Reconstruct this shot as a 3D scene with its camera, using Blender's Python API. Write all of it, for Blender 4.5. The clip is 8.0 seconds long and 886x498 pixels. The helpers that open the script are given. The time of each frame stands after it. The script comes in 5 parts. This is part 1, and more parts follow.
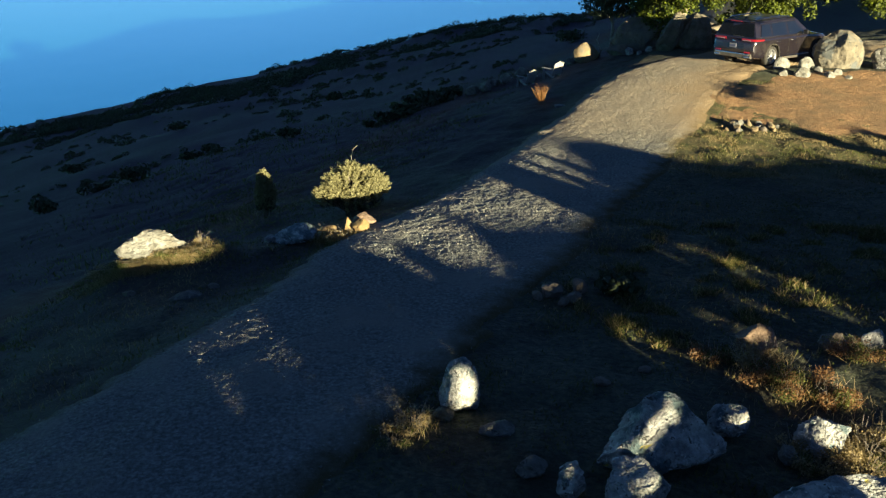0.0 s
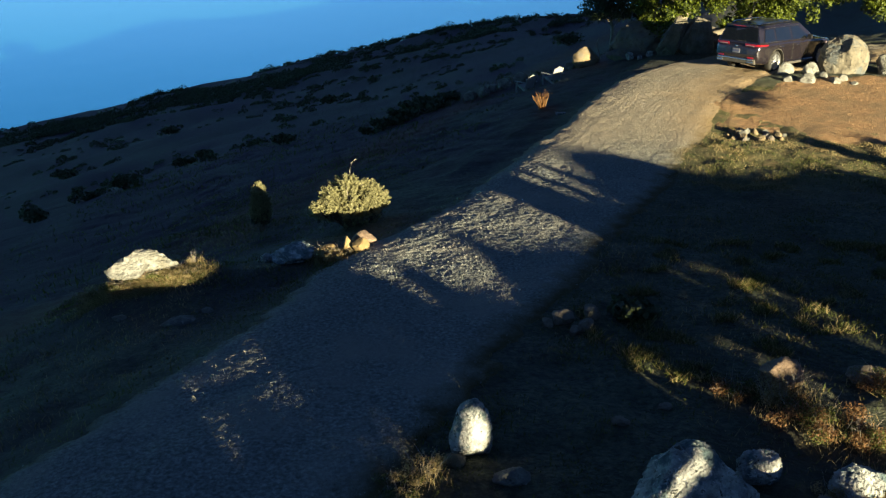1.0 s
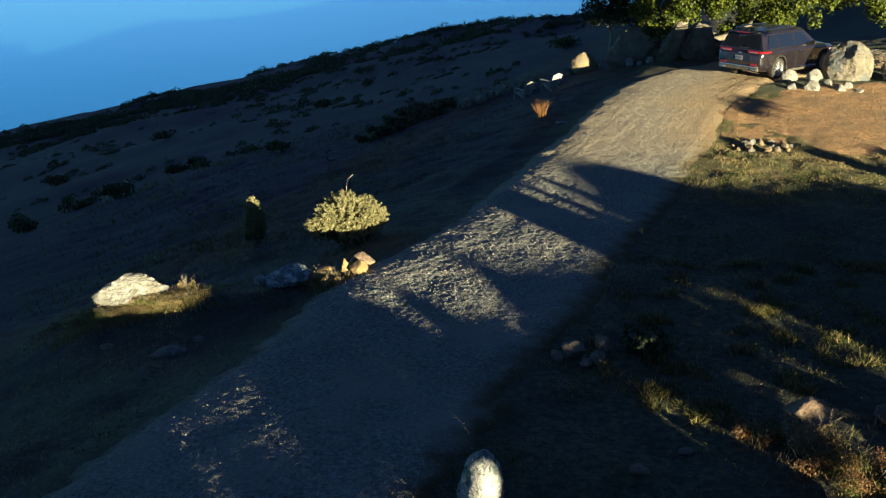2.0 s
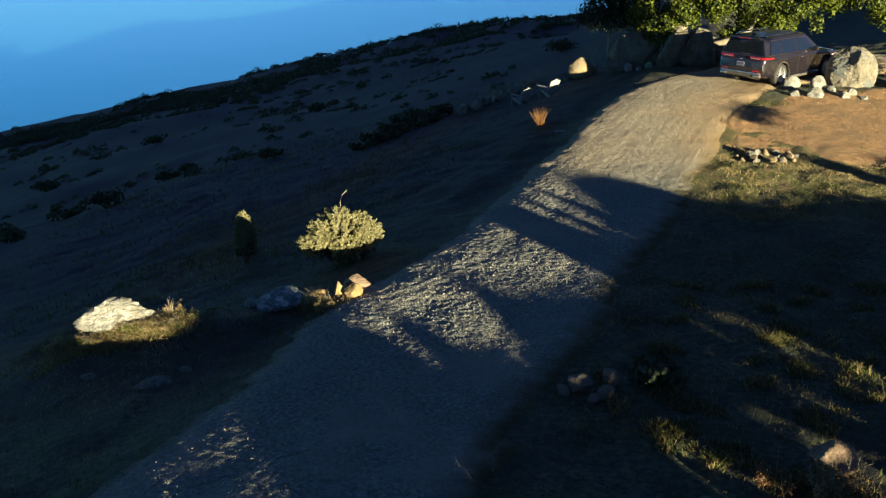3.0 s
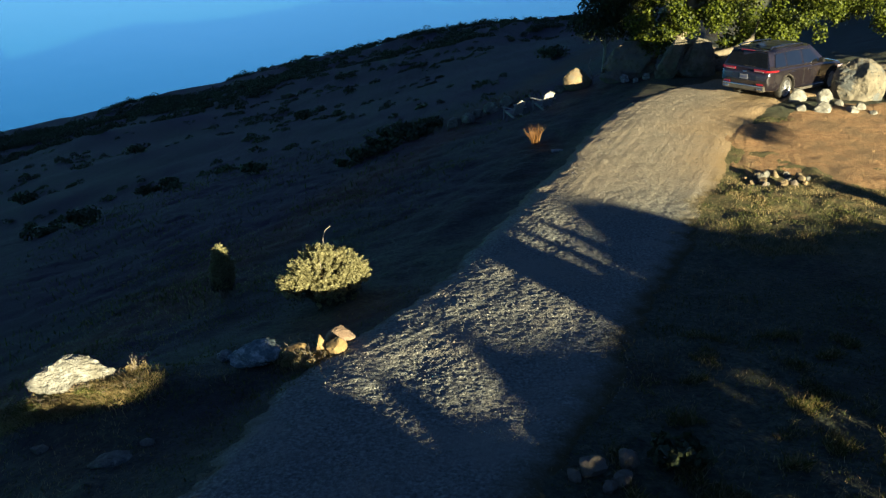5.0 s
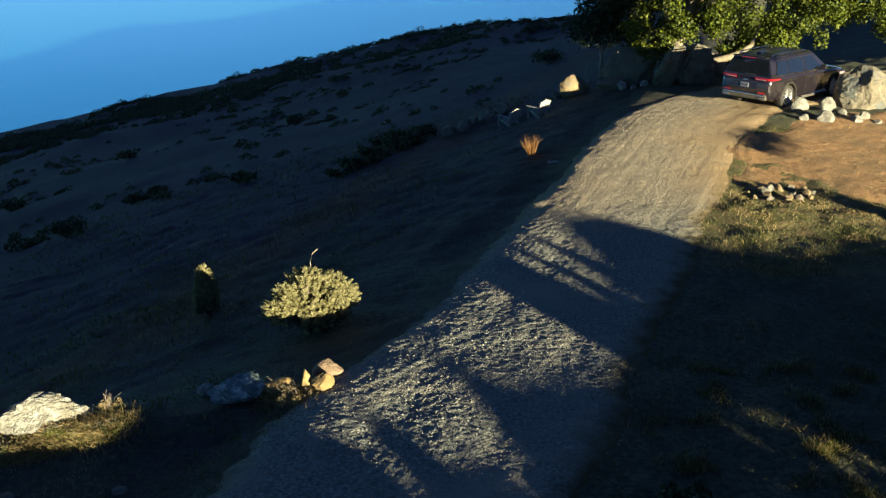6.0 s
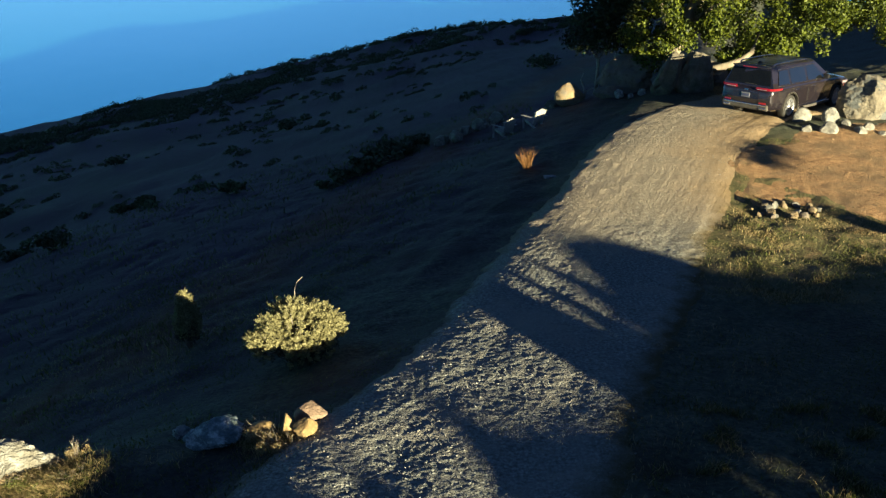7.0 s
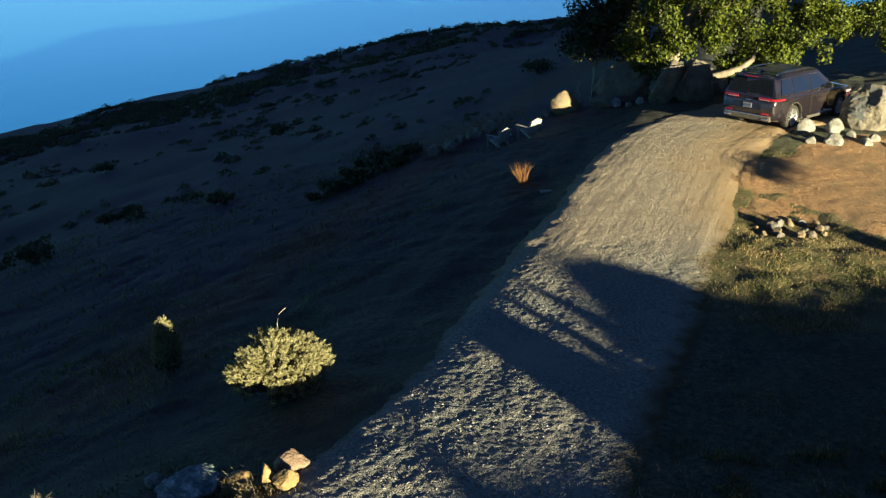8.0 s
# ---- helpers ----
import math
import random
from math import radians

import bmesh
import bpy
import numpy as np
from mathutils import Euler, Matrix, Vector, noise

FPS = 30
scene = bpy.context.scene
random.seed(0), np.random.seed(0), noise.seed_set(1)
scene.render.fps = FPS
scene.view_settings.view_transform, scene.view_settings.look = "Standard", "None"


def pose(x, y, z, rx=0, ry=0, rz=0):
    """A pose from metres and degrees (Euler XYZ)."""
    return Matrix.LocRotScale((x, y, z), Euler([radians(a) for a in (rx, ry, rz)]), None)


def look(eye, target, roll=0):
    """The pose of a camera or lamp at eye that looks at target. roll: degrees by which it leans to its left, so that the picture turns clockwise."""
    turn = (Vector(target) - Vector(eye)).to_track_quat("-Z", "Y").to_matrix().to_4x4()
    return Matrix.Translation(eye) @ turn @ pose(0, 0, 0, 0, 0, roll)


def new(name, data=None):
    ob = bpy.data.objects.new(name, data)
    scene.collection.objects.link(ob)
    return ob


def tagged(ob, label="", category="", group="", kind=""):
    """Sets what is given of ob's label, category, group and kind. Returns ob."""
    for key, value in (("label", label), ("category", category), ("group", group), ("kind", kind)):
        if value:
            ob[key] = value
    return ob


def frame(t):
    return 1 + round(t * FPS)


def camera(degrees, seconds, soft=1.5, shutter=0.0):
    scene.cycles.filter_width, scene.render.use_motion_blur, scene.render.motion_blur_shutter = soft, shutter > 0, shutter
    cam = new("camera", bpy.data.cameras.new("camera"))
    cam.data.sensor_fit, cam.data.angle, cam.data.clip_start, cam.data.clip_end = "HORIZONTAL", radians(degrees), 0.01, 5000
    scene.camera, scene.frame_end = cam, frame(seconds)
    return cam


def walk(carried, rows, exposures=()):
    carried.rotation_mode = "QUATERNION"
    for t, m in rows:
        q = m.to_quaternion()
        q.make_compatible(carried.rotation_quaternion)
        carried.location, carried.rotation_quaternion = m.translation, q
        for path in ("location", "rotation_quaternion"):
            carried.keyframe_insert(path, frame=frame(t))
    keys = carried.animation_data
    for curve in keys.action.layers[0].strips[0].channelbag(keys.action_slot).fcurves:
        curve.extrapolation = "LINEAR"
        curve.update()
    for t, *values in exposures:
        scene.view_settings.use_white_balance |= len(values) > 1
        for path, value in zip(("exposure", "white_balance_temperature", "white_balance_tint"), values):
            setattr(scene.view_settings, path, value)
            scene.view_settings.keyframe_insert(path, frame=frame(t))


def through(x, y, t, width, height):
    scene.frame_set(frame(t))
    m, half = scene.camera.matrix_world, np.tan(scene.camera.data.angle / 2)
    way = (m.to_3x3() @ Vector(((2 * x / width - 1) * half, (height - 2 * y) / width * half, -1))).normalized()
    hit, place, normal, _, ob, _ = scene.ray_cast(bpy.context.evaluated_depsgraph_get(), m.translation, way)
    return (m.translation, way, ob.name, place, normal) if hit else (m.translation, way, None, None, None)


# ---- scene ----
cam = camera(52.0, 8.0, soft=1.35)
EYE, TILT = 6.0, -21.0
# seconds, eye (x, y, z from the first eye), rotation vector in degrees, both in the tilted first camera's axes
PATH = [
    (0.0, 0.0001, 0.0001, 0.0001, 0.004, 0.000, -0.001),
    (0.5, -0.0971, 0.3838, 0.0536, -0.001, 0.112, -0.180),
    (1.0, -0.1714, 0.7681, 0.1198, -0.013, 0.225, -0.361),
    (1.5, -0.2397, 1.1606, 0.2001, -0.007, 0.331, -0.542),
    (3.0, -0.3512, 2.3768, 0.3786, -0.007, 0.607, -1.067),
    (3.5, -0.3497, 2.8065, 0.4317, -0.005, 0.683, -1.237),
    (4.0, -0.3600, 3.2409, 0.4807, -0.003, 0.761, -1.409),
    (5.5, -0.3371, 4.5530, 0.6262, -0.004, 1.041, -1.878),
    (6.0, -0.2904, 5.0289, 0.6935, 0.004, 1.126, -2.050),
    (6.5, -0.2399, 5.5236, 0.7777, 0.010, 1.205, -2.212),
    (7.0, -0.1794, 6.0292, 0.8492, 0.006, 1.277, -2.361),
    (7.5, -0.1215, 6.5396, 0.9101, 0.012, 1.344, -2.525),
    (8.0, -0.0758, 7.0661, 0.9748, 0.016, 1.403, -2.690),
]


def turned(rx, ry, rz):
    v = Vector((radians(rx), radians(ry), radians(rz)))
    return Matrix.Rotation(v.length, 4, v) if v.length > 1e-9 else Matrix.Identity(4)


walk(cam, [(t, Matrix.Translation((x, y, EYE + z)) @ pose(0, 0, 0, TILT) @ turned(rx, ry, rz) @ pose(0, 0, 0, 90)) for t, x, y, z, rx, ry, rz in PATH],
     exposures=[(0.0, 2.36), (8.0, 2.36)])

# ---- world, sun ----
SUN_FROM = Vector((0.47, -0.88, 0)).normalized()
SUN_UP = 8.0
world = bpy.data.worlds.new("world")
scene.world = world
world.use_nodes = True
wn = world.node_tree.nodes
sky = wn.new("ShaderNodeTexSky")
sky.sky_type = 'NISHITA'
sky.sun_disc = False
sky.sun_elevation = radians(SUN_UP)
sky.ozone_density, sky.dust_density, sky.air_density = 3.3, 0.0, 0.42
sky.sun_rotation = math.atan2(SUN_FROM.x, SUN_FROM.y)
world.node_tree.links.new(sky.outputs["Color"], wn["Background"].inputs["Color"])
wn["Background"].inputs["Strength"].default_value = 0.030

sun_data = bpy.data.lights.new("sun", 'SUN')
sun_data.energy = 5.0
sun_data.angle = radians(0.4)
sun_data.color = (0.98, 0.89, 0.58)
sun = new("sun", sun_data)
sun.matrix_world = look(SUN_FROM * 60 + Vector((0, 0, 60 * math.tan(radians(SUN_UP)))), (0, 0, 0))


# ---- materials ----
def mat(name, stops, scale=4.0, rough=0.9, bump=0.3, fine=40.0, patch=None, patch_scale=0.7, patch_range=(0.45, 0.6),
        metallic=0.0, spec=0.3, coat=0.0, stretch=(1, 1, 1), depth=0.02, spots=()):
    """Noise-coloured surface: stops along fine grain, an optional second colour in patches, fine relief."""
    m = bpy.data.materials.new(name)
    m.use_nodes = True
    nt = m.node_tree
    n, link = nt.nodes, nt.links.new
    b = n["Principled BSDF"]
    tc = n.new("ShaderNodeTexCoord")
    mp = n.new("ShaderNodeMapping")
    mp.inputs["Scale"].default_value = stretch
    link(tc.outputs["Object"], mp.inputs["Vector"])
    a = n.new("ShaderNodeTexNoise")
    a.inputs["Scale"].default_value, a.inputs["Detail"].default_value, a.inputs["Roughness"].default_value = scale, 8, 0.65
    link(mp.outputs["Vector"], a.inputs["Vector"])
    r = n.new("ShaderNodeValToRGB")
    e = r.color_ramp.elements
    for i, (p, c) in enumerate(stops):
        el = e[i] if i < 2 else e.new(p)
        el.position, el.color = p, (*c, 1)
    link(a.outputs["Fac"], r.inputs["Fac"])
    col = r.outputs["Color"]
    if patch:
        q = n.new("ShaderNodeTexNoise")
        q.inputs["Scale"].default_value, q.inputs["Detail"].default_value, q.inputs["Roughness"].default_value = patch_scale, 7, 0.7
        link(mp.outputs["Vector"], q.inputs["Vector"])
        k = n.new("ShaderNodeMapRange")
        k.inputs["From Min"].default_value, k.inputs["From Max"].default_value = patch_range
        link(q.outputs["Fac"], k.inputs["Value"])
        x = n.new("ShaderNodeMix")
        x.data_type = 'RGBA'
        link(k.outputs["Result"], x.inputs["Factor"])
        link(col, x.inputs["A"])
        x.inputs["B"].default_value = (*patch, 1)
        col = x.outputs["Result"]
    for colour, sc, rg in spots:
        q = n.new("ShaderNodeTexNoise")
        q.inputs["Scale"].default_value, q.inputs["Detail"].default_value, q.inputs["Roughness"].default_value = sc, 5, 0.6
        q.inputs["Distortion"].default_value = 0.6
        link(mp.outputs["Vector"], q.inputs["Vector"])
        k = n.new("ShaderNodeMapRange")
        k.inputs["From Min"].default_value, k.inputs["From Max"].default_value = rg
        link(q.outputs["Fac"], k.inputs["Value"])
        x = n.new("ShaderNodeMix")
        x.data_type = 'RGBA'
        link(k.outputs["Result"], x.inputs["Factor"])
        link(col, x.inputs["A"])
        x.inputs["B"].default_value = (*colour, 1)
        col = x.outputs["Result"]
    link(col, b.inputs["Base Color"])
    b.inputs["Roughness"].default_value = rough
    b.inputs["Metallic"].default_value = metallic
    b.inputs["Specular IOR Level"].default_value = spec
    b.inputs["Coat Weight"].default_value = coat
    b.inputs["Coat Roughness"].default_value = 0.05
    if bump:
        f = n.new("ShaderNodeTexNoise")
        f.inputs["Scale"].default_value, f.inputs["Detail"].default_value = fine, 6
        link(mp.outputs["Vector"], f.inputs["Vector"])
        u = n.new("ShaderNodeBump")
        u.inputs["Strength"].default_value, u.inputs["Distance"].default_value = bump, depth
        link(f.outputs["Fac"], u.inputs["Height"])
        link(u.outputs["Normal"], b.inputs["Normal"])
    return m


def leaf_mat(name, a, b, rough=0.55, through=0.35):
    """Thin leaf: colour varies from leaf to leaf, some light comes through."""
    m = bpy.data.materials.new(name)
    m.use_nodes = True
    nt = m.node_tree
    n, link = nt.nodes, nt.links.new
    p = n["Principled BSDF"]
    g = n.new("ShaderNodeNewGeometry")
    r = n.new("ShaderNodeValToRGB")
    r.color_ramp.elements[0].color, r.color_ramp.elements[1].color = (*a, 1), (*b, 1)
    link(g.outputs["Random Per Island"], r.inputs["Fac"])
    link(r.outputs["Color"], p.inputs["Base Color"])
    p.inputs["Roughness"].default_value = rough
    p.inputs["Specular IOR Level"].default_value = 0.25
    t = n.new("ShaderNodeBsdfTranslucent")
    link(r.outputs["Color"], t.inputs["Color"])
    x = n.new("ShaderNodeMixShader")
    x.inputs["Fac"].default_value = through
    link(p.outputs["BSDF"], x.inputs[1])
    link(t.outputs["BSDF"], x.inputs[2])
    link(x.outputs["Shader"], n["Material Output"].inputs["Surface"])
    return m


M_GROUND = mat("turf", [(0.28, (0.010, 0.013, 0.009)), (0.5, (0.044, 0.050, 0.030)), (0.70, (0.105, 0.098, 0.056))], scale=9, fine=16, bump=1.0,
               patch=(0.030, 0.022, 0.012), patch_scale=0.35, patch_range=(0.5, 0.66), depth=0.05)
nt = M_GROUND.node_tree
n, link = nt.nodes, nt.links.new
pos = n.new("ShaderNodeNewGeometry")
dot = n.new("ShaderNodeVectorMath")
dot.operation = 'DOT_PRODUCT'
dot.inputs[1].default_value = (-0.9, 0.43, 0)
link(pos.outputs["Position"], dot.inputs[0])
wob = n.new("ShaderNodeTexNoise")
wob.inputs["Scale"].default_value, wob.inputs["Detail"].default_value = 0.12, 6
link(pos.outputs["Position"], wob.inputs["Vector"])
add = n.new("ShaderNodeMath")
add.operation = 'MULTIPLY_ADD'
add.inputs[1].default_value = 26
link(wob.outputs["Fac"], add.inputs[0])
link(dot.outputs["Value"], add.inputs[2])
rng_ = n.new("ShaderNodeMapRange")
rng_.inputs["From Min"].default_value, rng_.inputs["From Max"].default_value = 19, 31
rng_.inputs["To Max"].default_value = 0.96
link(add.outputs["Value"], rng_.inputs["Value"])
# dry slope growth, with the hill's bluish shade put into its dark purple
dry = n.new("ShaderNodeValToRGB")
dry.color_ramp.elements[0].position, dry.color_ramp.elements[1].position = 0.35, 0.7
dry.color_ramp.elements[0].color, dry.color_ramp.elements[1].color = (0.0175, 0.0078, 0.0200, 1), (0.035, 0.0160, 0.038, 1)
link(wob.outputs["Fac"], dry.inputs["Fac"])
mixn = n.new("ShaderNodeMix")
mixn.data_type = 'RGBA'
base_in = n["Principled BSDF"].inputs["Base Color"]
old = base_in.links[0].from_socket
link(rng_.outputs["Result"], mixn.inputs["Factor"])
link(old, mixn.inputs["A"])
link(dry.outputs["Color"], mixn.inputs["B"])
# red soil laid bare along the brow of the slope
brow = n.new("ShaderNodeTexNoise")
brow.inputs["Scale"].default_value, brow.inputs["Detail"].default_value = 0.35, 7
link(pos.outputs["Position"], brow.inputs["Vector"])
brow_sum = n.new("ShaderNodeMath")
brow_sum.operation = 'MULTIPLY_ADD'
brow_sum.inputs[1].default_value = 5.0
link(brow.outputs["Fac"], brow_sum.inputs[0])
link(dot.outputs["Value"], brow_sum.inputs[2])
brow_ramp = n.new("ShaderNodeValToRGB")
for i, (p_, v_) in enumerate(((0.0, 0.0), (0.42, 0.9), (0.58, 0.7), (1.0, 0.0))):
    el = brow_ramp.color_ramp.elements[i] if i < 2 else brow_ramp.color_ramp.elements.new(p_)
    el.position, el.color = p_, (v_, v_, v_, 1)
brow_map = n.new("ShaderNodeMapRange")
brow_map.inputs["From Min"].default_value, brow_map.inputs["From Max"].default_value = 17.0, 21.5
link(brow_sum.outputs["Value"], brow_map.inputs["Value"])
link(brow_map.outputs["Result"], brow_ramp.inputs["Fac"])
soil = n.new("ShaderNodeMix")
soil.data_type = 'RGBA'
soil.inputs["B"].default_value = (0.062, 0.024, 0.014, 1)
link(brow_ramp.outputs["Color"], soil.inputs["Factor"])
link(mixn.outputs["Result"], soil.inputs["A"])
# short sun-bleached grass round the stones by the clearing
lawn_at = n.new("ShaderNodeVectorMath")
lawn_at.operation = 'DISTANCE'
lawn_at.inputs[1].default_value = (9.8, 27.4, -0.4)
link(pos.outputs["Position"], lawn_at.inputs[0])
lawn_sum = n.new("ShaderNodeMath")
lawn_sum.operation = 'MULTIPLY_ADD'
lawn_sum.inputs[1].default_value = 3.0
link(brow.outputs["Fac"], lawn_sum.inputs[0])
link(lawn_at.outputs["Value"], lawn_sum.inputs[2])
lawn_map = n.new("ShaderNodeMapRange")
lawn_map.inputs["From Min"].default_value, lawn_map.inputs["From Max"].default_value = 8.6, 5.4
link(lawn_sum.outputs["Value"], lawn_map.inputs["Value"])
lawn_ramp = n.new("ShaderNodeValToRGB")
for i, (p_, c_) in enumerate(((0.35, (0.055, 0.058, 0.018)), (0.5, (0.11, 0.095, 0.038)), (0.66, (0.19, 0.13, 0.06)))):
    el = lawn_ramp.color_ramp.elements[i] if i < 2 else lawn_ramp.color_ramp.elements.new(p_)
    el.position, el.color = p_, (*c_, 1)
lawn_grain = n.new("ShaderNodeTexNoise")
lawn_grain.inputs["Scale"].default_value, lawn_grain.inputs["Detail"].default_value, lawn_grain.inputs["Roughness"].default_value = 2.2, 9, 0.7
link(pos.outputs["Position"], lawn_grain.inputs["Vector"])
link(lawn_grain.outputs["Fac"], lawn_ramp.inputs["Fac"])
lawn = n.new("ShaderNodeMix")
lawn.data_type = 'RGBA'
link(lawn_map.outputs["Result"], lawn.inputs["Factor"])
link(soil.outputs["Result"], lawn.inputs["A"])
link(lawn_ramp.outputs["Color"], lawn.inputs["B"])
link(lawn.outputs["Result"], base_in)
M_ROAD = mat("gravel", [(0.3, (0.085, 0.088, 0.080)), (0.5, (0.205, 0.206, 0.182)), (0.7, (0.38, 0.375, 0.33))], scale=18, fine=32, bump=1.0,
             patch=(0.265, 0.245, 0.205), patch_scale=0.55, patch_range=(0.48, 0.64), depth=0.07)
nt = M_ROAD.node_tree
n, link = nt.nodes, nt.links.new
att = n.new("ShaderNodeAttribute")
att.attribute_name = "shoulder"
grit = n.new("ShaderNodeTexNoise")
grit.inputs["Scale"].default_value, grit.inputs["Detail"].default_value = 3.5, 8
tco = n.new("ShaderNodeTexCoord")
link(tco.outputs["Object"], grit.inputs["Vector"])
amt = n.new("ShaderNodeMath")
amt.operation = 'MULTIPLY_ADD'
amt.inputs[1].default_value = 1.6
link(att.outputs["Fac"], amt.inputs[0])
link(grit.outputs["Fac"], amt.inputs[2])
cut_ = n.new("ShaderNodeMapRange")
cut_.inputs["From Min"].default_value, cut_.inputs["From Max"].default_value = 0.75, 1.6
link(amt.outputs["Value"], cut_.inputs["Value"])
blend = n.new("ShaderNodeMix")
blend.data_type = 'RGBA'
base_in = n["Principled BSDF"].inputs["Base Color"]
old = base_in.links[0].from_socket
link(cut_.outputs["Result"], blend.inputs["Factor"])
link(old, blend.inputs["A"])
blend.inputs["B"].default_value = (0.092, 0.076, 0.038, 1)
earth = n.new("ShaderNodeAttribute")
earth.attribute_name = "earthy"
M_ROAD.node_tree.nodes["Principled BSDF"].inputs["Specular IOR Level"].default_value = 0.08
# fine curved wheel lines along the lane
lane_at = n.new("ShaderNodeAttribute")
lane_at.attribute_name = "lane"
run_at = n.new("ShaderNodeAttribute")
run_at.attribute_name = "run"
lane_xyz = n.new("ShaderNodeCombineXYZ")
link(lane_at.outputs["Fac"], lane_xyz.inputs[0])
link(run_at.outputs["Fac"], lane_xyz.inputs[1])
lane_noise = n.new("ShaderNodeTexNoise")
lane_noise.inputs["Scale"].default_value, lane_noise.inputs["Detail"].default_value, lane_noise.inputs["Roughness"].default_value = 1.0, 3, 0.6
link(lane_xyz.outputs["Vector"], lane_noise.inputs["Vector"])
lane_bump = n.new("ShaderNodeBump")
lane_bump.inputs["Strength"].default_value, lane_bump.inputs["Distance"].default_value = 0.9, 0.042
link(lane_noise.outputs["Fac"], lane_bump.inputs["Height"])
link(lane_bump.outputs["Normal"], [q for q in n if q.type == 'BUMP' and q != lane_bump][0].inputs["Normal"])
tint = n.new("ShaderNodeMix")
tint.data_type = 'RGBA'
tint.inputs["B"].default_value = (0.34, 0.235, 0.13, 1)
link(earth.outputs["Fac"], tint.inputs["Factor"])
link(blend.outputs["Result"], tint.inputs["A"])
link(tint.outputs["Result"], base_in)
M_DIRT = mat("dirt", [(0.25, (0.16, 0.085, 0.036)), (0.5, (0.31, 0.175, 0.08)), (0.75, (0.42, 0.26, 0.13))], scale=7, fine=30, bump=1.0,
             patch=(0.22, 0.14, 0.07), patch_scale=0.8, depth=0.06, spots=[((0.11, 0.065, 0.03), 16, (0.60, 0.68))])
M_ROCK = mat("lichen_rock", [(0.3, (0.11, 0.11, 0.105)), (0.48, (0.31, 0.305, 0.285)), (0.66, (0.50, 0.485, 0.44))], scale=7, fine=34, bump=1.0,
             patch=(0.10, 0.135, 0.14), patch_scale=2.6, patch_range=(0.49, 0.55), depth=0.08,
             spots=[((0.045, 0.045, 0.04), 14, (0.59, 0.66)), ((0.40, 0.33, 0.08), 3.1, (0.64, 0.68)), ((0.62, 0.60, 0.54), 9, (0.60, 0.66))])
M_ROCK_PALE = mat("chalky_rock", [(0.3, (0.11, 0.10, 0.08)), (0.48, (0.185, 0.176, 0.15)), (0.66, (0.29, 0.28, 0.245))], scale=6, fine=30, bump=1.0,
                  patch=(0.15, 0.138, 0.11), patch_scale=2.0, patch_range=(0.5, 0.58), depth=0.05, spots=[((0.07, 0.065, 0.055), 10, (0.63, 0.68))])
M_ROCK_MID = mat("grey_rock", [(0.3, (0.06, 0.057, 0.05)), (0.5, (0.15, 0.14, 0.118)), (0.72, (0.26, 0.24, 0.205))], scale=4, fine=30, bump=1.0,
                 patch=(0.07, 0.075, 0.074), patch_scale=1.3, patch_range=(0.5, 0.58), depth=0.06, spots=[((0.05, 0.05, 0.045), 13, (0.6, 0.66)), ((0.30, 0.28, 0.24), 6, (0.6, 0.68))])
M_ROCK_SMOOTH = mat("tan_grey_rock", [(0.3, (0.075, 0.064, 0.046)), (0.5, (0.15, 0.128, 0.092)), (0.72, (0.225, 0.195, 0.145))], scale=2.5, fine=30, bump=0.8,
                    patch=(0.095, 0.10, 0.096), patch_scale=1.1, patch_range=(0.48, 0.56), depth=0.05, spots=[((0.05, 0.05, 0.045), 9, (0.58, 0.66))])
M_ROCK_TAN = mat("tan_rock", [(0.3, (0.09, 0.06, 0.034)), (0.55, (0.21, 0.15, 0.08)), (0.8, (0.32, 0.245, 0.15))], scale=5, fine=30, bump=0.8,
                 patch=(0.13, 0.11, 0.08), patch_scale=2.5, depth=0.04, spots=[((0.08, 0.065, 0.045), 14, (0.6, 0.67))])
M_ROCK_TEAL = mat("blue_lichen_rock", [(0.34, (0.05, 0.075, 0.085)), (0.5, (0.15, 0.20, 0.205)), (0.64, (0.46, 0.48, 0.46))], scale=6, fine=26, bump=1.0, patch=(0.07, 0.08, 0.075), patch_scale=2.4, patch_range=(0.54, 0.6), depth=0.06)
M_ROCK_OCHRE = mat("ochre_rock", [(0.3, (0.13, 0.08, 0.034)), (0.55, (0.26, 0.175, 0.075)), (0.8, (0.36, 0.26, 0.13))], scale=5, fine=26, bump=0.6, depth=0.03, spots=[((0.09, 0.065, 0.04), 12, (0.62, 0.69))])
M_ROCK_UMBER = mat("umber_rock", [(0.3, (0.09, 0.06, 0.042)), (0.55, (0.20, 0.135, 0.09)), (0.8, (0.31, 0.225, 0.155))], scale=4, fine=26, bump=0.9, patch=(0.07, 0.055, 0.045), patch_scale=2.2, patch_range=(0.55, 0.62), depth=0.04)
M_ROCK_BROWN = mat("brown_rock", [(0.3, (0.07, 0.055, 0.04)), (0.6, (0.19, 0.15, 0.11)), (0.8, (0.30, 0.26, 0.2))], scale=6, fine=30, bump=0.6, patch=(0.1, 0.09, 0.08), patch_scale=3, depth=0.04)
M_ROCK_GREY = mat("grey_tan_rock", [(0.3, (0.05, 0.042, 0.03)), (0.55, (0.105, 0.09, 0.062)), (0.8, (0.175, 0.15, 0.11))], scale=4, fine=22, bump=1.0, patch=(0.14, 0.12, 0.10), patch_scale=2.2, patch_range=(0.5, 0.65), depth=0.05)
# darker leaf copy, with the slim tree's shade put into its colour
M_LEAF_SHADE = leaf_mat("shaded_leaf", (0.010, 0.016, 0.006), (0.03, 0.04, 0.012), through=0.15)
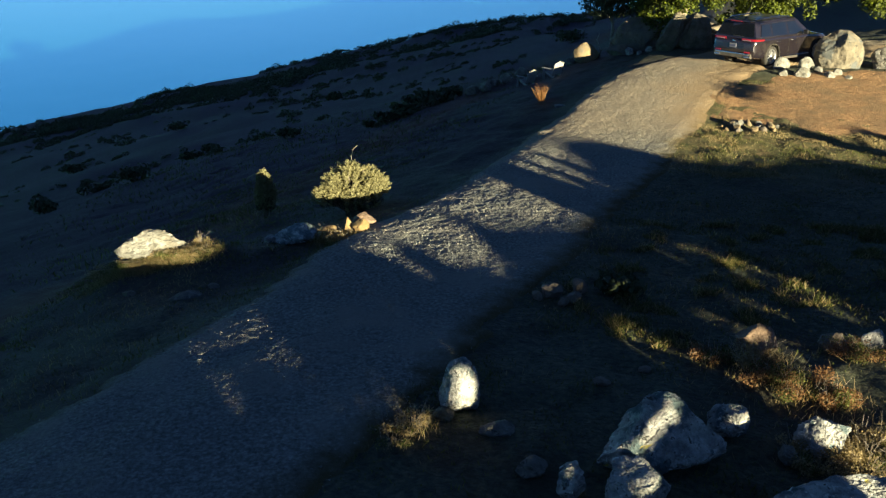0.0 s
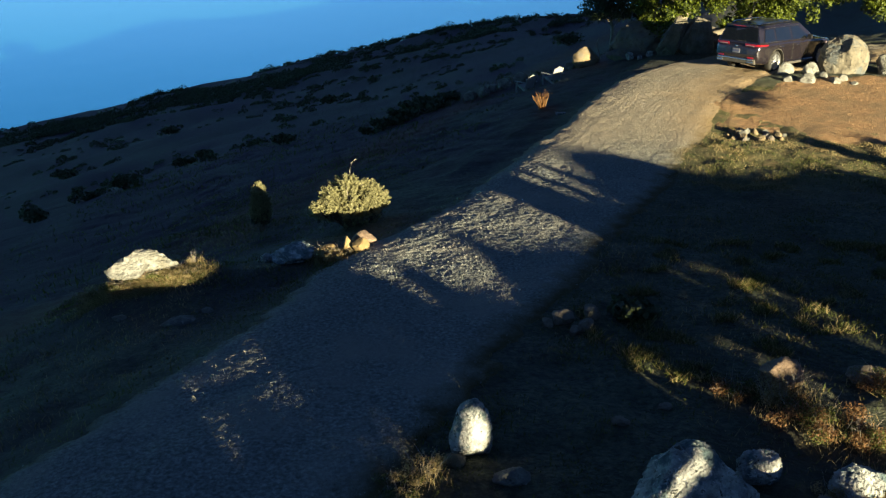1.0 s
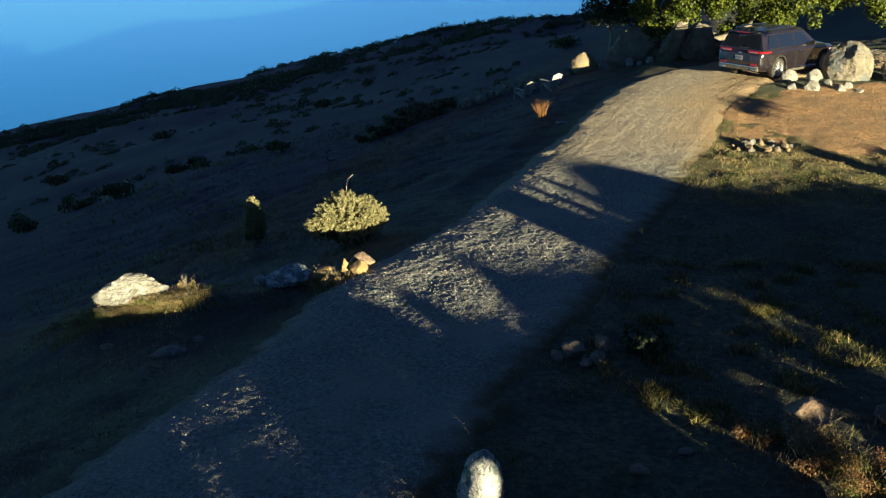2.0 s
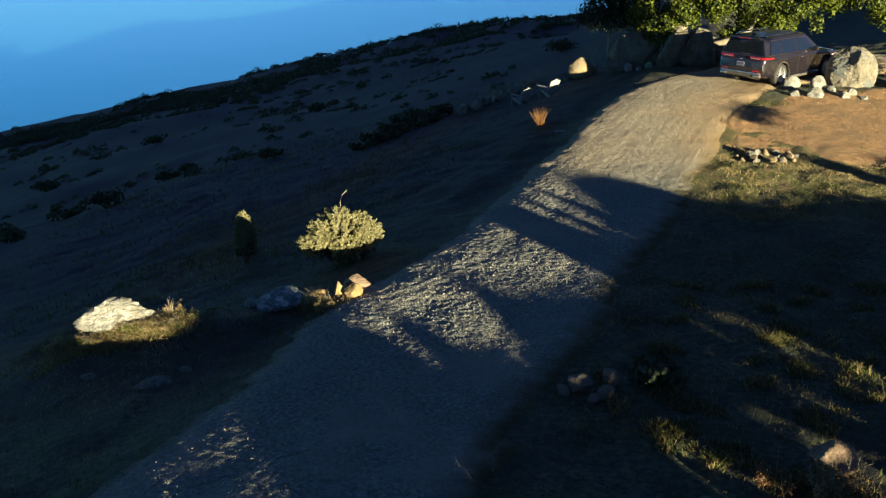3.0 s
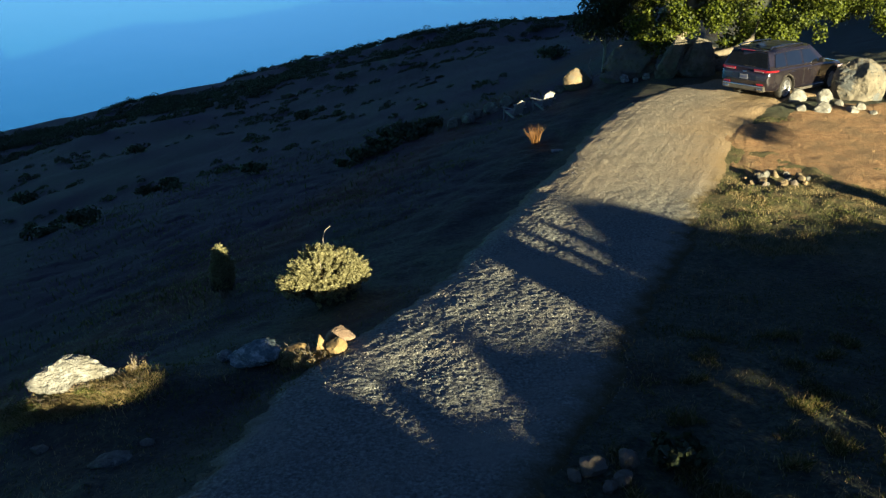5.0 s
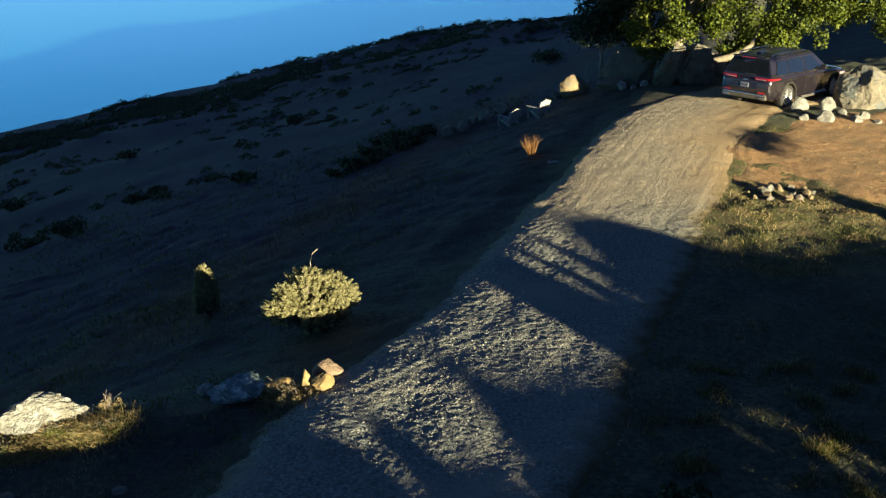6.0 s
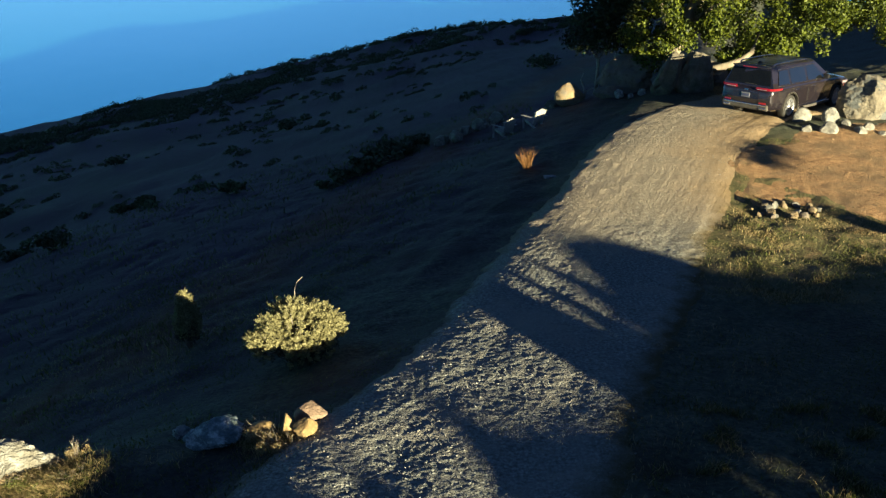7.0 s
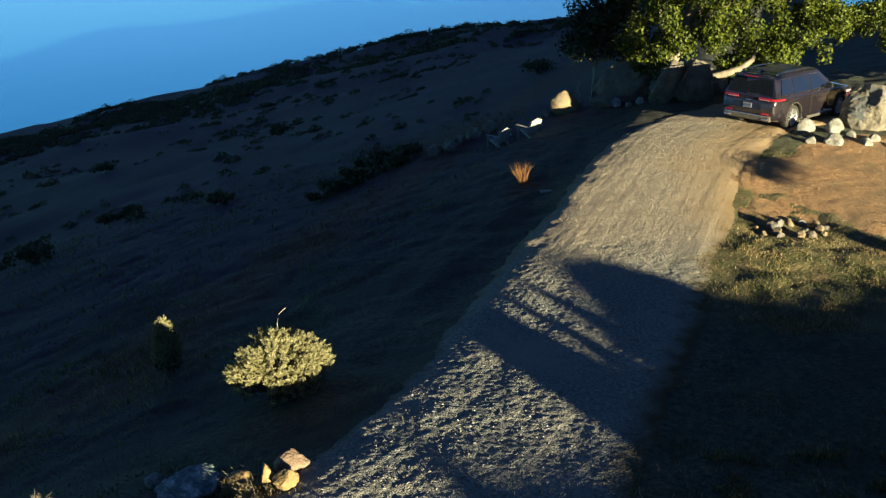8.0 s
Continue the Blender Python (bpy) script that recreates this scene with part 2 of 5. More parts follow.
M_LEAF = leaf_mat("tree_leaf", (0.005, 0.013, 0.002), (0.098, 0.118, 0.008), through=0.2)
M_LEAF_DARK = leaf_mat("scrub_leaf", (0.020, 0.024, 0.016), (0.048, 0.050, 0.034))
M_LEAF_HILL = leaf_mat("hill_leaf", (0.032, 0.043, 0.020), (0.068, 0.082, 0.038), through=0.25)
M_LEAF_PALE = leaf_mat("pale_leaf", (0.12, 0.112, 0.05), (0.29, 0.262, 0.13))
M_STRAW = leaf_mat("dry_grass", (0.16, 0.115, 0.05), (0.34, 0.26, 0.13))
M_RUST = leaf_mat("rust_brush", (0.09, 0.045, 0.018), (0.26, 0.14, 0.06))
M_ORANGE = leaf_mat("rust_grass", (0.13, 0.058, 0.018), (0.27, 0.13, 0.042))
M_GRASS = leaf_mat("grass", (0.03, 0.042, 0.008), (0.12, 0.125, 0.03))
M_TWIG = mat("twig", [(0.3, (0.16, 0.13, 0.10)), (0.7, (0.34, 0.29, 0.24))], scale=12, bump=0)
M_BARK = mat("bark", [(0.3, (0.09, 0.07, 0.048)), (0.7, (0.22, 0.18, 0.125))], scale=5, fine=25, bump=0.8, stretch=(1, 1, 0.35))
M_WATER = mat("sea_water", [(0.35, (0.066, 0.745, 0.685)), (0.7, (0.094, 0.82, 0.75))], scale=0.0012, rough=0.2, bump=0.05, fine=0.05, spec=0.5, depth=2.0, metallic=0.9)


# ---- shape helpers ----
def lattice(ix, iy, seed):
    h = (ix * 374761393 + iy * 668265263 + seed * 974634777) & 0x7FFFFFFF
    h = ((h ^ (h >> 13)) * 1274126177) & 0x7FFFFFFF
    return ((h ^ (h >> 16)) & 0xFFFF) / 65535.0


def vnoise(x, y, seed=0):
    x, y = np.asarray(x, float), np.asarray(y, float)
    ix, iy = np.floor(x).astype(np.int64), np.floor(y).astype(np.int64)
    fx, fy = x - ix, y - iy
    fx, fy = fx * fx * (3 - 2 * fx), fy * fy * (3 - 2 * fy)
    a, b = lattice(ix, iy, seed), lattice(ix + 1, iy, seed)
    c, d = lattice(ix, iy + 1, seed), lattice(ix + 1, iy + 1, seed)
    return (a + (b - a) * fx) * (1 - fy) + (c + (d - c) * fx) * fy - 0.5


def fbm(x, y, seed=0, octaves=4):
    return sum(vnoise(np.asarray(x) * 2 ** k, np.asarray(y) * 2 ** k, seed + k) / 2 ** k for k in range(octaves))


def soft(v, w):
    return w * np.logaddexp(0, np.asarray(v, float) / w)


def step(v, a, b):
    k = np.clip((np.asarray(v, float) - a) / (b - a), 0, 1)
    return k * k * (3 - 2 * k)


def across(x, y):
    """Metres to the right of the road's straight axis."""
    return (np.asarray(x, float) - 3.3) * 0.9 - (np.asarray(y, float) - 22.3) * 0.43


def land(x, y, rough=True):
    """Height of the ground: a flat shoulder with the road, falling to the sea on the left."""
    x, y = np.asarray(x, float), np.asarray(y, float)
    d = -across(x, y)
    z = -0.3 * soft(d - 2.2, 0.5) + 0.06 * soft(d - 60, 6)
    z = z + 0.35 * np.exp(-((y - 7) / 6) ** 2) * step(-d, -3, 0.5) - 0.10 * np.exp(-((d - 3.1) / 0.6) ** 2) - 0.5 * np.exp(-((y - 25) / 7.5) ** 2) + 0.70 * np.exp(-((x + 5.8) / 1.8) ** 2 - ((y - 17.3) / 1.4) ** 2)
    z = z + 0.07 * np.exp(-((x + 1.6) / 0.9) ** 2 - ((y - 17.2) / 1.3) ** 2) - 0.18 * np.exp(-((x - 4.3) / 1.3) ** 2 - ((y - 40.3) / 1.0) ** 2) + 0.2 * np.exp(-((x - 13.2) / 1.7) ** 2 - ((y - 34.3) / 1.3) ** 2)
    z = z - 0.17 * soft(y - 44, 1.5) * step(-d, -4, 4) + 0.2 * (soft(x - 20, 2) - soft(x - 150, 20)) * (1 - step(y, 120, 200)) - 0.20 * soft(x - 0.07 * y - 1, 1.5) * step(y, 70, 130) * (1 - step(x - 0.2 * y, 0, 12))
    z = z - 0.004 * soft(y - 238, 8) ** 2 * step(d, 15, 50)
    if rough:
        far = step(d, 6, 25)
        lane = 1 - 0.8 * (1 - step(np.abs(across(x, y)), 1.7, 2.8))
        z = z + lane * fbm(x * 0.35, y * 0.35, 3) * (0.10 + 0.14 * far) + fbm(x * 0.05, y * 0.05, 9, 3) * 2.4 * step(d, 14, 45)
        z = z + lane * fbm(x * 1.7, y * 1.7, 5, 3) * 0.10
    return z


def ground_z(x, y):
    return float(land(x, y))


def mesh_from(name, verts, faces, material, smooth=True):
    me = bpy.data.meshes.new(name)
    me.from_pydata([tuple(v) for v in verts] if not isinstance(verts, np.ndarray) else verts.tolist(), [], faces if isinstance(faces, list) else faces.tolist())
    me.materials.append(material)
    if smooth:
        me.polygons.foreach_set("use_smooth", [True] * len(me.polygons))
    me.update()
    return me


def sheet(name, X, Y, Z, material):
    ny, nx = X.shape
    v = np.stack([X.ravel(), Y.ravel(), Z.ravel()], 1)
    i = (np.arange(ny - 1)[:, None] * nx + np.arange(nx - 1)[None, :]).ravel()
    return mesh_from(name, v, np.stack([i, i + 1, i + nx + 1, i + nx], 1), material)


def part(name, bm, material, parent, label=""):
    """Links a bmesh, or a mesh, as one object under a thing or a part."""
    if isinstance(bm, bpy.types.Mesh):
        me = bm
    else:
        me = bpy.data.meshes.new(name)
        bm.to_mesh(me)
        bm.free()
    if not me.materials:
        me.materials.append(material)
    ob = new(name, me)
    ob.parent = parent
    if label:
        ob["label"] = label
    return ob


def quads(centres, normals, ups, w, h):
    """Many small four-sided leaves as arrays of vertices and faces."""
    side = np.cross(normals, ups)
    side /= np.linalg.norm(side, axis=1, keepdims=True) + 1e-9
    up = np.cross(side, normals)
    w, h = np.asarray(w).reshape(-1, 1), np.asarray(h).reshape(-1, 1)
    a = centres - up * h / 2
    b = centres + side * w / 2 + normals * h * 0.08
    c = centres + up * h / 2
    d = centres - side * w / 2 + normals * h * 0.08
    v = np.stack([a, b, c, d], 1).reshape(-1, 3)
    f = np.arange(len(v)).reshape(-1, 4)
    return v, f


def unit(n, rng):
    v = rng.normal(size=(n, 3))
    return v / np.linalg.norm(v, axis=1, keepdims=True)


def foliage(name, blobs, per, size, material, seed, droop=0.0, shell=0.55, slim=0.7):
    """Leaves round the shells of uneven blobs (x, y, z, rx, ry, rz)."""
    rng = np.random.default_rng(seed)
    cs, ns = [], []
    for x, y, z, rx, ry, rz in blobs:
        n = int(per * (rx * ry + ry * rz + rx * rz) / 3) + 4
        d = unit(n, rng)
        r = shell + (1 - shell) * rng.random((n, 1)) ** 0.6
        r *= 1 + 0.25 * rng.normal(size=(n, 1)) * 0.5
        cs.append(np.array((x, y, z)) + d * r * np.array((rx, ry, rz)))
        k = d + unit(n, rng) * 0.9
        ns.append(k / np.linalg.norm(k, axis=1, keepdims=True))
    c, nm = np.concatenate(cs), np.concatenate(ns)
    ups = unit(len(c), rng) + np.array((0, 0, -droop))
    s = size * (0.6 + 0.8 * rng.random(len(c)))
    v, f = quads(c, nm, ups, s * slim, s)
    return mesh_from(name, v, f, material, smooth=False)


def tube(points, radii, sides=8):
    """A tapered, bent round bar as a bmesh."""
    bm = bmesh.new()
    rings = []
    pts = [Vector(p) for p in points]
    for i, p in enumerate(pts):
        t = (pts[min(i + 1, len(pts) - 1)] - pts[max(i - 1, 0)]).normalized()
        ref = Vector((0, 0, 1)) if abs(t.z) < 0.9 else Vector((1, 0, 0))
        a = t.cross(ref).normalized()
        b = t.cross(a)
        rings.append([bm.verts.new(p + (a * math.cos(k * math.tau / sides) + b * math.sin(k * math.tau / sides)) * radii[i]) for k in range(sides)])
    for r, s in zip(rings, rings[1:]):
        for k in range(sides):
            bm.faces.new((r[k], r[(k + 1) % sides], s[(k + 1) % sides], s[k]))
    bm.faces.new(rings[0][::-1])
    bm.faces.new(rings[-1])
    bmesh.ops.recalc_face_normals(bm, faces=bm.faces)
    for f in bm.faces:
        f.smooth = True
    return bm


def joined(*bms):
    out = bmesh.new()
    for b in bms:
        me = bpy.data.meshes.new("tmp")
        b.to_mesh(me)
        b.free()
        out.from_mesh(me)
        bpy.data.meshes.remove(me)
    return out


def box(sx, sy, sz, at=(0, 0, 0), rot=None, bevel=0.01):
    bm = bmesh.new()
    bmesh.ops.create_cube(bm, size=1)
    bmesh.ops.scale(bm, vec=(sx, sy, sz), verts=bm.verts)
    if bevel:
        bmesh.ops.bevel(bm, geom=list(bm.edges), offset=bevel, segments=2, affect='EDGES', profile=0.5)
    if rot:
        bmesh.ops.transform(bm, matrix=rot, verts=bm.verts)
    bmesh.ops.translate(bm, vec=at, verts=bm.verts)
    return bm


def stone_mesh(name, size, seed, material, cuts=12, grain=0.10, detail=4, square=1.0, taper=0.0):
    """An uneven boulder: a ball cut flat by random planes, cracked and roughened. Its base lies at z = 0."""
    rng = random.Random(seed)
    bm = bmesh.new()
    bmesh.ops.create_icosphere(bm, subdivisions=detail, radius=1)
    planes = []
    for _ in range(cuts):
        v = Vector((rng.gauss(0, 1), rng.gauss(0, 1), rng.gauss(0.2, 0.8))).normalized()
        planes.append((v, rng.uniform(0.55, 0.88)))
    off = Vector((rng.uniform(-50, 50), rng.uniform(-50, 50), rng.uniform(-50, 50)))
    for v in bm.verts:
        p = v.co.copy()
        if square != 1.0:
            p = Vector([math.copysign(abs(c) ** square, c) for c in p]) * 0.82
        for nrm, d in planes:
            k = p.dot(nrm) - d + 0.05 * noise.noise(p * 2.5 + off)
            if k > 0:
                p -= nrm * k * 0.96
        n1 = noise.fractal(p * 1.5 + off, 1.0, 2.0, 4)
        n2 = noise.fractal(p * 5 + off, 0.8, 2.0, 4)
        n3 = noise.fractal(p * 14 + off, 0.8, 2.0, 2)
        crack = max(0.0, 0.16 - abs(noise.noise(p * 2.2 - off))) / 0.16
        p += p.normalized() * (grain * 0.8 * n1 + grain * 0.42 * n2 + grain * 0.20 * n3 - grain * 0.55 * crack ** 2)
        p.x, p.y = p.x * (1 - taper * max(0.0, p.z + 0.3)), p.y * (1 - taper * max(0.0, p.z + 0.3))
        v.co = Vector((p.x * size[0] / 2, p.y * size[1] / 2, p.z * size[2] / 2))
    low = min(v.co.z for v in bm.verts)
    for v in bm.verts:
        v.co.z -= low
    for f in bm.faces:
        f.smooth = True
    me = bpy.data.meshes.new(name)
    bm.to_mesh(me)
    bm.free()
    me.materials.append(material)
    me.set_sharp_from_angle(angle=radians(40))
    return me


def rock(name, x, y, size, seed, label, material=None, turn=0, lean=(0, 0), sink=0.15, group="", cuts=13, grain=0.10, detail=4, category="rock", square=1.0, taper=0.0):
    me = stone_mesh(name, size, seed, material or M_ROCK, cuts, grain, detail, square, taper)
    ob = new(name, me)
    ob.matrix_world = pose(x, y, ground_z(x, y) - sink * size[2], lean[0], lean[1], turn)
    return tagged(ob, label, category, group)


# ---- ground, road, sea ----
def stretch_axis(a, b, fine, reach_a, reach_b, grow=1.09):
    core = list(np.arange(a, b, fine))
    lo, s = [a], fine
    while lo[-1] > reach_a:
        s *= grow
        lo.append(lo[-1] - s)
    hi, s = [core[-1]], fine
    while hi[-1] < reach_b:
        s *= grow
        hi.append(hi[-1] + s)
    return np.array(lo[:0:-1] + core + hi[1:])


gx = stretch_axis(-9, 19, 0.11, -900, 2500)
gy = stretch_axis(5.5, 44, 0.13, -500, 3500)
GX, GY = np.meshgrid(gx, gy)
tagged(new("ground", sheet("ground", GX, GY, land(GX, GY), M_GROUND)), "dark turf hillside with bare soil and dry grass, far slope tinted for shade", "ground", kind="structure")

# pale patch put into the water's colour for the reflection of clouds
nt = M_WATER.node_tree
n, link = nt.nodes, nt.links.new
sea_at = n.new("ShaderNodeNewGeometry")
sea_xyz = n.new("ShaderNodeSeparateXYZ")
link(sea_at.outputs["Position"], sea_xyz.inputs[0])
sea_noise = n.new("ShaderNodeTexNoise")
sea_noise.inputs["Scale"].default_value, sea_noise.inputs["Detail"].default_value = 0.008, 5
link(sea_at.outputs["Position"], sea_noise.inputs["Vector"])
sides = []
for axis, gain, low, high in (("Y", 190, 390, 740), ("X", -150, 20, -270)):
    wave = n.new("ShaderNodeMath")
    wave.operation = 'MULTIPLY_ADD'
    wave.inputs[1].default_value = gain
    link(sea_noise.outputs["Fac"], wave.inputs[0])
    link(sea_xyz.outputs[axis], wave.inputs[2])
    ramp_ = n.new("ShaderNodeMapRange")
    ramp_.interpolation_type = 'SMOOTHSTEP'
    ramp_.inputs["From Min"].default_value, ramp_.inputs["From Max"].default_value = low, high
    link(wave.outputs["Value"], ramp_.inputs["Value"])
    sides.append(ramp_.outputs["Result"])
sea_fac = n.new("ShaderNodeMath")
sea_fac.operation = 'MULTIPLY'
link(sides[0], sea_fac.inputs[0])
link(sides[1], sea_fac.inputs[1])
sea_mix = n.new("ShaderNodeMix")
sea_mix.data_type = 'RGBA'
base_in = n["Principled BSDF"].inputs["Base Color"]
link(base_in.links[0].from_socket, sea_mix.inputs["A"])
sea_mix.inputs["B"].default_value = (0.24, 0.88, 0.78, 1)
link(sea_fac.outputs["Value"], sea_mix.inputs["Factor"])
link(sea_mix.outputs["Result"], base_in)

water = [(-4900, -4900, -60), (4900, -4900, -60), (4900, 4900, -60), (-4900, 4900, -60)]
tagged(new("water", mesh_from("water", water, [(0, 1, 2, 3)], M_WATER)), "calm blue sea far below the hill", "water", kind="structure")

ROAD_LINE = [(-24.5, -35), (-15.3, -16), (-6, 3), (-1.3, 12.8), (3.3, 22.3), (7.5, 31.0), (9.6, 34.6), (12.2, 37.0), (15.6, 38.4), (21, 39.2), (34, 40.5), (60, 44)]


def spline(pts, n):
    p = [np.array(q, float) for q in pts]
    p = [2 * p[0] - p[1]] + p + [2 * p[-1] - p[-2]]
    out = []
    for i in range(1, len(p) - 2):
        for t in np.linspace(0, 1, n, endpoint=False):
            out.append(0.5 * (2 * p[i] + (p[i + 1] - p[i - 1]) * t + (2 * p[i - 1] - 5 * p[i] + 4 * p[i + 1] - p[i + 2]) * t * t
                              + (3 * p[i] - p[i - 1] - 3 * p[i + 1] + p[i + 2]) * t ** 3))
    out.append(p[-2])
    return np.array(out)


line = spline(ROAD_LINE, 60)
run = np.concatenate([[0], np.cumsum(np.linalg.norm(np.diff(line, axis=0), axis=1))])
stations = np.concatenate([np.arange(22, 42, 0.1), np.arange(42, 70, 0.035), np.arange(70, run[-1] - 12, 0.06)])
rx, ry = np.interp(stations, run, line[:, 0]), np.interp(stations, run, line[:, 1])
tx, ty = np.gradient(rx, stations), np.gradient(ry, stations)
tl = np.hypot(tx, ty)
nx_, ny_ = ty / tl, -tx / tl
HALF = 2.75
offs = np.arange(-HALF, HALF + 0.001, 0.04)
RX, RY = rx[:, None] + nx_[:, None] * offs, ry[:, None] + ny_[:, None] * offs
O, V = np.meshgrid(offs, stations)
worn = 1 - 0.7 * (O > 0) * step(RY, 24, 27)
edge = -0.5 * (O < 0) * np.exp(-((RY - 17.0) / 2.2) ** 2) + np.abs(O + 0.14 * step(RY, 20, 27) * (O < 0)) - 0.30 * (O < 0) * step(RY, 20, 26) * (1 - step(RY, 33, 37)) + 0.3 * fbm(V * 0.4, 9 * np.sign(O), 31, 2) + 0.22 * worn * fbm(V * 2.6, O * 2.6, 33, 4)
gentle = (O > 0) * step(RY, 22, 26)
lift = 0.05 - 0.14 * ((1 - gentle) * step(edge, 1.75, 2.6) + gentle * step(edge, 1.3, 2.75))
rut = -0.016 * (np.exp(-((np.abs(O - 0.05) - 0.8) / 0.28) ** 2))
clod = np.clip(vnoise(V * 19 + 5 * O, O * 17 - 4 * V, 43) + 0.9 * vnoise(V * 29, O * 31, 44), -0.25, 1)
tread = vnoise(V * 5.0 + 1.0 * O + 0.8 * fbm(V * 0.8, O * 0.8, 45, 2), O * 10.5 - 1.2 * V, 53) + 0.7 * vnoise(V * 14.0 - 2.0 * O, O * 15.0, 55)
lump = fbm(V * 2.2 + 0.8 * O, O * 2.0, 41, 2) * 0.006 + clod * 0.018 + tread * 0.010
wheel = step(RY, 22, 26)
tracks = (1 - wheel) * 0.0045 * np.sin(O * 44 + 7 * fbm(V * 0.10, O * 0.5, 49)) * step(vnoise(V * 0.15, O * 1.3, 51), -0.25, 0.3) + wheel * 0.007 * (vnoise(O * 7.5, V * 0.22, 49) + 0.5 * vnoise(O * 13, V * 0.4, 51))
calm = 1.0 - 0.86 * step(RY, 23, 27.5)
RZ = land(RX, RY) + lift + rut * calm + lump * calm + tracks + 0.006 * clod * step(RY, 23, 27)
road_mesh = sheet("road", RX, RY, RZ, M_ROAD)
fade = np.where(O > 0, step(edge - 0.2 + 0.6 * step(RY, 23, 26) * fbm(RX * 0.9, RY * 0.9, 59, 3), 1.0, 2.35), step(edge - 0.25, 1.35, 2.3))
road_mesh.attributes.new("shoulder", 'FLOAT', 'POINT').data.foreach_set("value", fade.ravel().astype(np.float32))
warm = np.clip(0.40 * step(RY, 23, 28) + 0.5 * step(O + 0.9 * fbm(RX * 0.5, RY * 0.5, 57) + 0.12 * (RY - 31), -0.6, 1.6) * step(RY, 25, 31), 0, 0.9)
road_mesh.attributes.new("lane", 'FLOAT', 'POINT').data.foreach_set("value", (O * 7).ravel().astype(np.float32))
road_mesh.attributes.new("run", 'FLOAT', 'POINT').data.foreach_set("value", (V * 0.3).ravel().astype(np.float32))
road_mesh.attributes.new("earthy", 'FLOAT', 'POINT').data.foreach_set("value", warm.ravel().astype(np.float32))
tagged(new("road", road_mesh), "rutted pale gravel track curving between boulders", "road", kind="structure")

# loose clods and stones on the track
crng = np.random.default_rng(12)
cn = 14000
cv = np.where(crng.random(cn) < 0.6, crng.uniform(46, 60, cn), 40 + 48 * crng.random(cn))
co = np.clip(crng.normal(0, 1.15, cn), -2.3, 2.3)
ki, kj = np.clip(np.searchsorted(stations, cv), 0, len(stations) - 1), np.clip(((co + HALF) / 0.04).astype(int), 0, len(offs) - 1)
cp = np.stack([RX[ki, kj], RY[ki, kj], RZ[ki, kj]], 1)
cr = 0.006 + 0.017 * crng.random(cn) ** 4
octa = np.array([(1, 0, 0), (0, 1, 0), (-1, 0, 0), (0, -1, 0), (0, 0, 0.9), (0, 0, -0.6)], float)
cverts = (cp[:, None, :] + octa[None] * (cr[:, None, None] * crng.uniform(0.6, 1.4, (cn, 6, 1)))).reshape(-1, 3)
tri = np.array([(0, 1, 4), (1, 2, 4), (2, 3, 4), (3, 0, 4), (1, 0, 5), (2, 1, 5), (3, 2, 5), (0, 3, 5)])
ctris = (np.arange(cn)[:, None, None] * 6 + tri[None]).reshape(-1, 3)
tagged(new("loose_gravel", mesh_from("loose_gravel", cverts, ctris, M_ROAD, smooth=False)), "loose stones and clods lying on the track", "gravel", kind="stuff")

# bare earth clearing beside the bend
dx = np.arange(-9.2, 7.6, 0.08)
DX, DY = np.meshgrid(dx, np.arange(-4.6, 5.9, 0.08))
ca, sa = math.cos(radians(20)), math.sin(radians(20))
WX, WY = 15.7 + DX * ca - DY * sa, 30.2 + DX * sa + DY * ca
rr = np.hypot(np.where(DX < 0, DX / 8.4, DX / 6.6), np.where(DY < 0, DY / 3.8, DY / 4.8))
rr = np.minimum(rr, np.hypot((WX - 10.8) / 2.3, (WY - 30.9) / 2.0)) + 0.22 * fbm(WX * 0.6, WY * 0.6, 61)
DZ = land(WX, WY) * 0.2 + land(WX, WY, False) * 0.8 + 0.055 + 0.03 * (1 - step(rr, 0.4, 0.8)) - 0.15 * step(rr, 0.68, 1.08) - 0.03 * (1 - step(WX, 10, 12)) + 0.011 * np.sin(np.hypot(WX - 19, WY - 26) * 19 + 3 * fbm(WX * 0.5, WY * 0.5, 67)) * step(vnoise(WX * 0.4, WY * 0.4, 63), -0.1, 0.2) + 0.016 * fbm(WX * 5, WY * 5, 65, 3)
tagged(new("dirt_clearing", sheet("dirt_clearing", WX, WY, DZ, M_DIRT)), "bare orange earth clearing with curved tyre tracks", "dirt", kind="structure")

# clods and stones scattered on the bare earth
cn = 3500
ku, kv = crng.integers(0, WX.shape[0], cn), crng.integers(0, WX.shape[1], cn)
keep = rr[ku, kv] < 0.95
cp = np.stack([WX[ku, kv], WY[ku, kv], DZ[ku, kv]], 1)[keep]
cn = len(cp)
cp[:, :2] += crng.uniform(-0.04, 0.04, (cn, 2))
cr = 0.008 + 0.030 * crng.random(cn) ** 4
cverts = (cp[:, None, :] + octa[None] * (cr[:, None, None] * crng.uniform(0.6, 1.4, (cn, 6, 1)))).reshape(-1, 3)
ctris = (np.arange(cn)[:, None, None] * 6 + tri[None]).reshape(-1, 3)
tagged(new("earth_clods", mesh_from("earth_clods", cverts, ctris, M_DIRT, smooth=False)), "small earth clods on the bare clearing", "clods", kind="stuff")

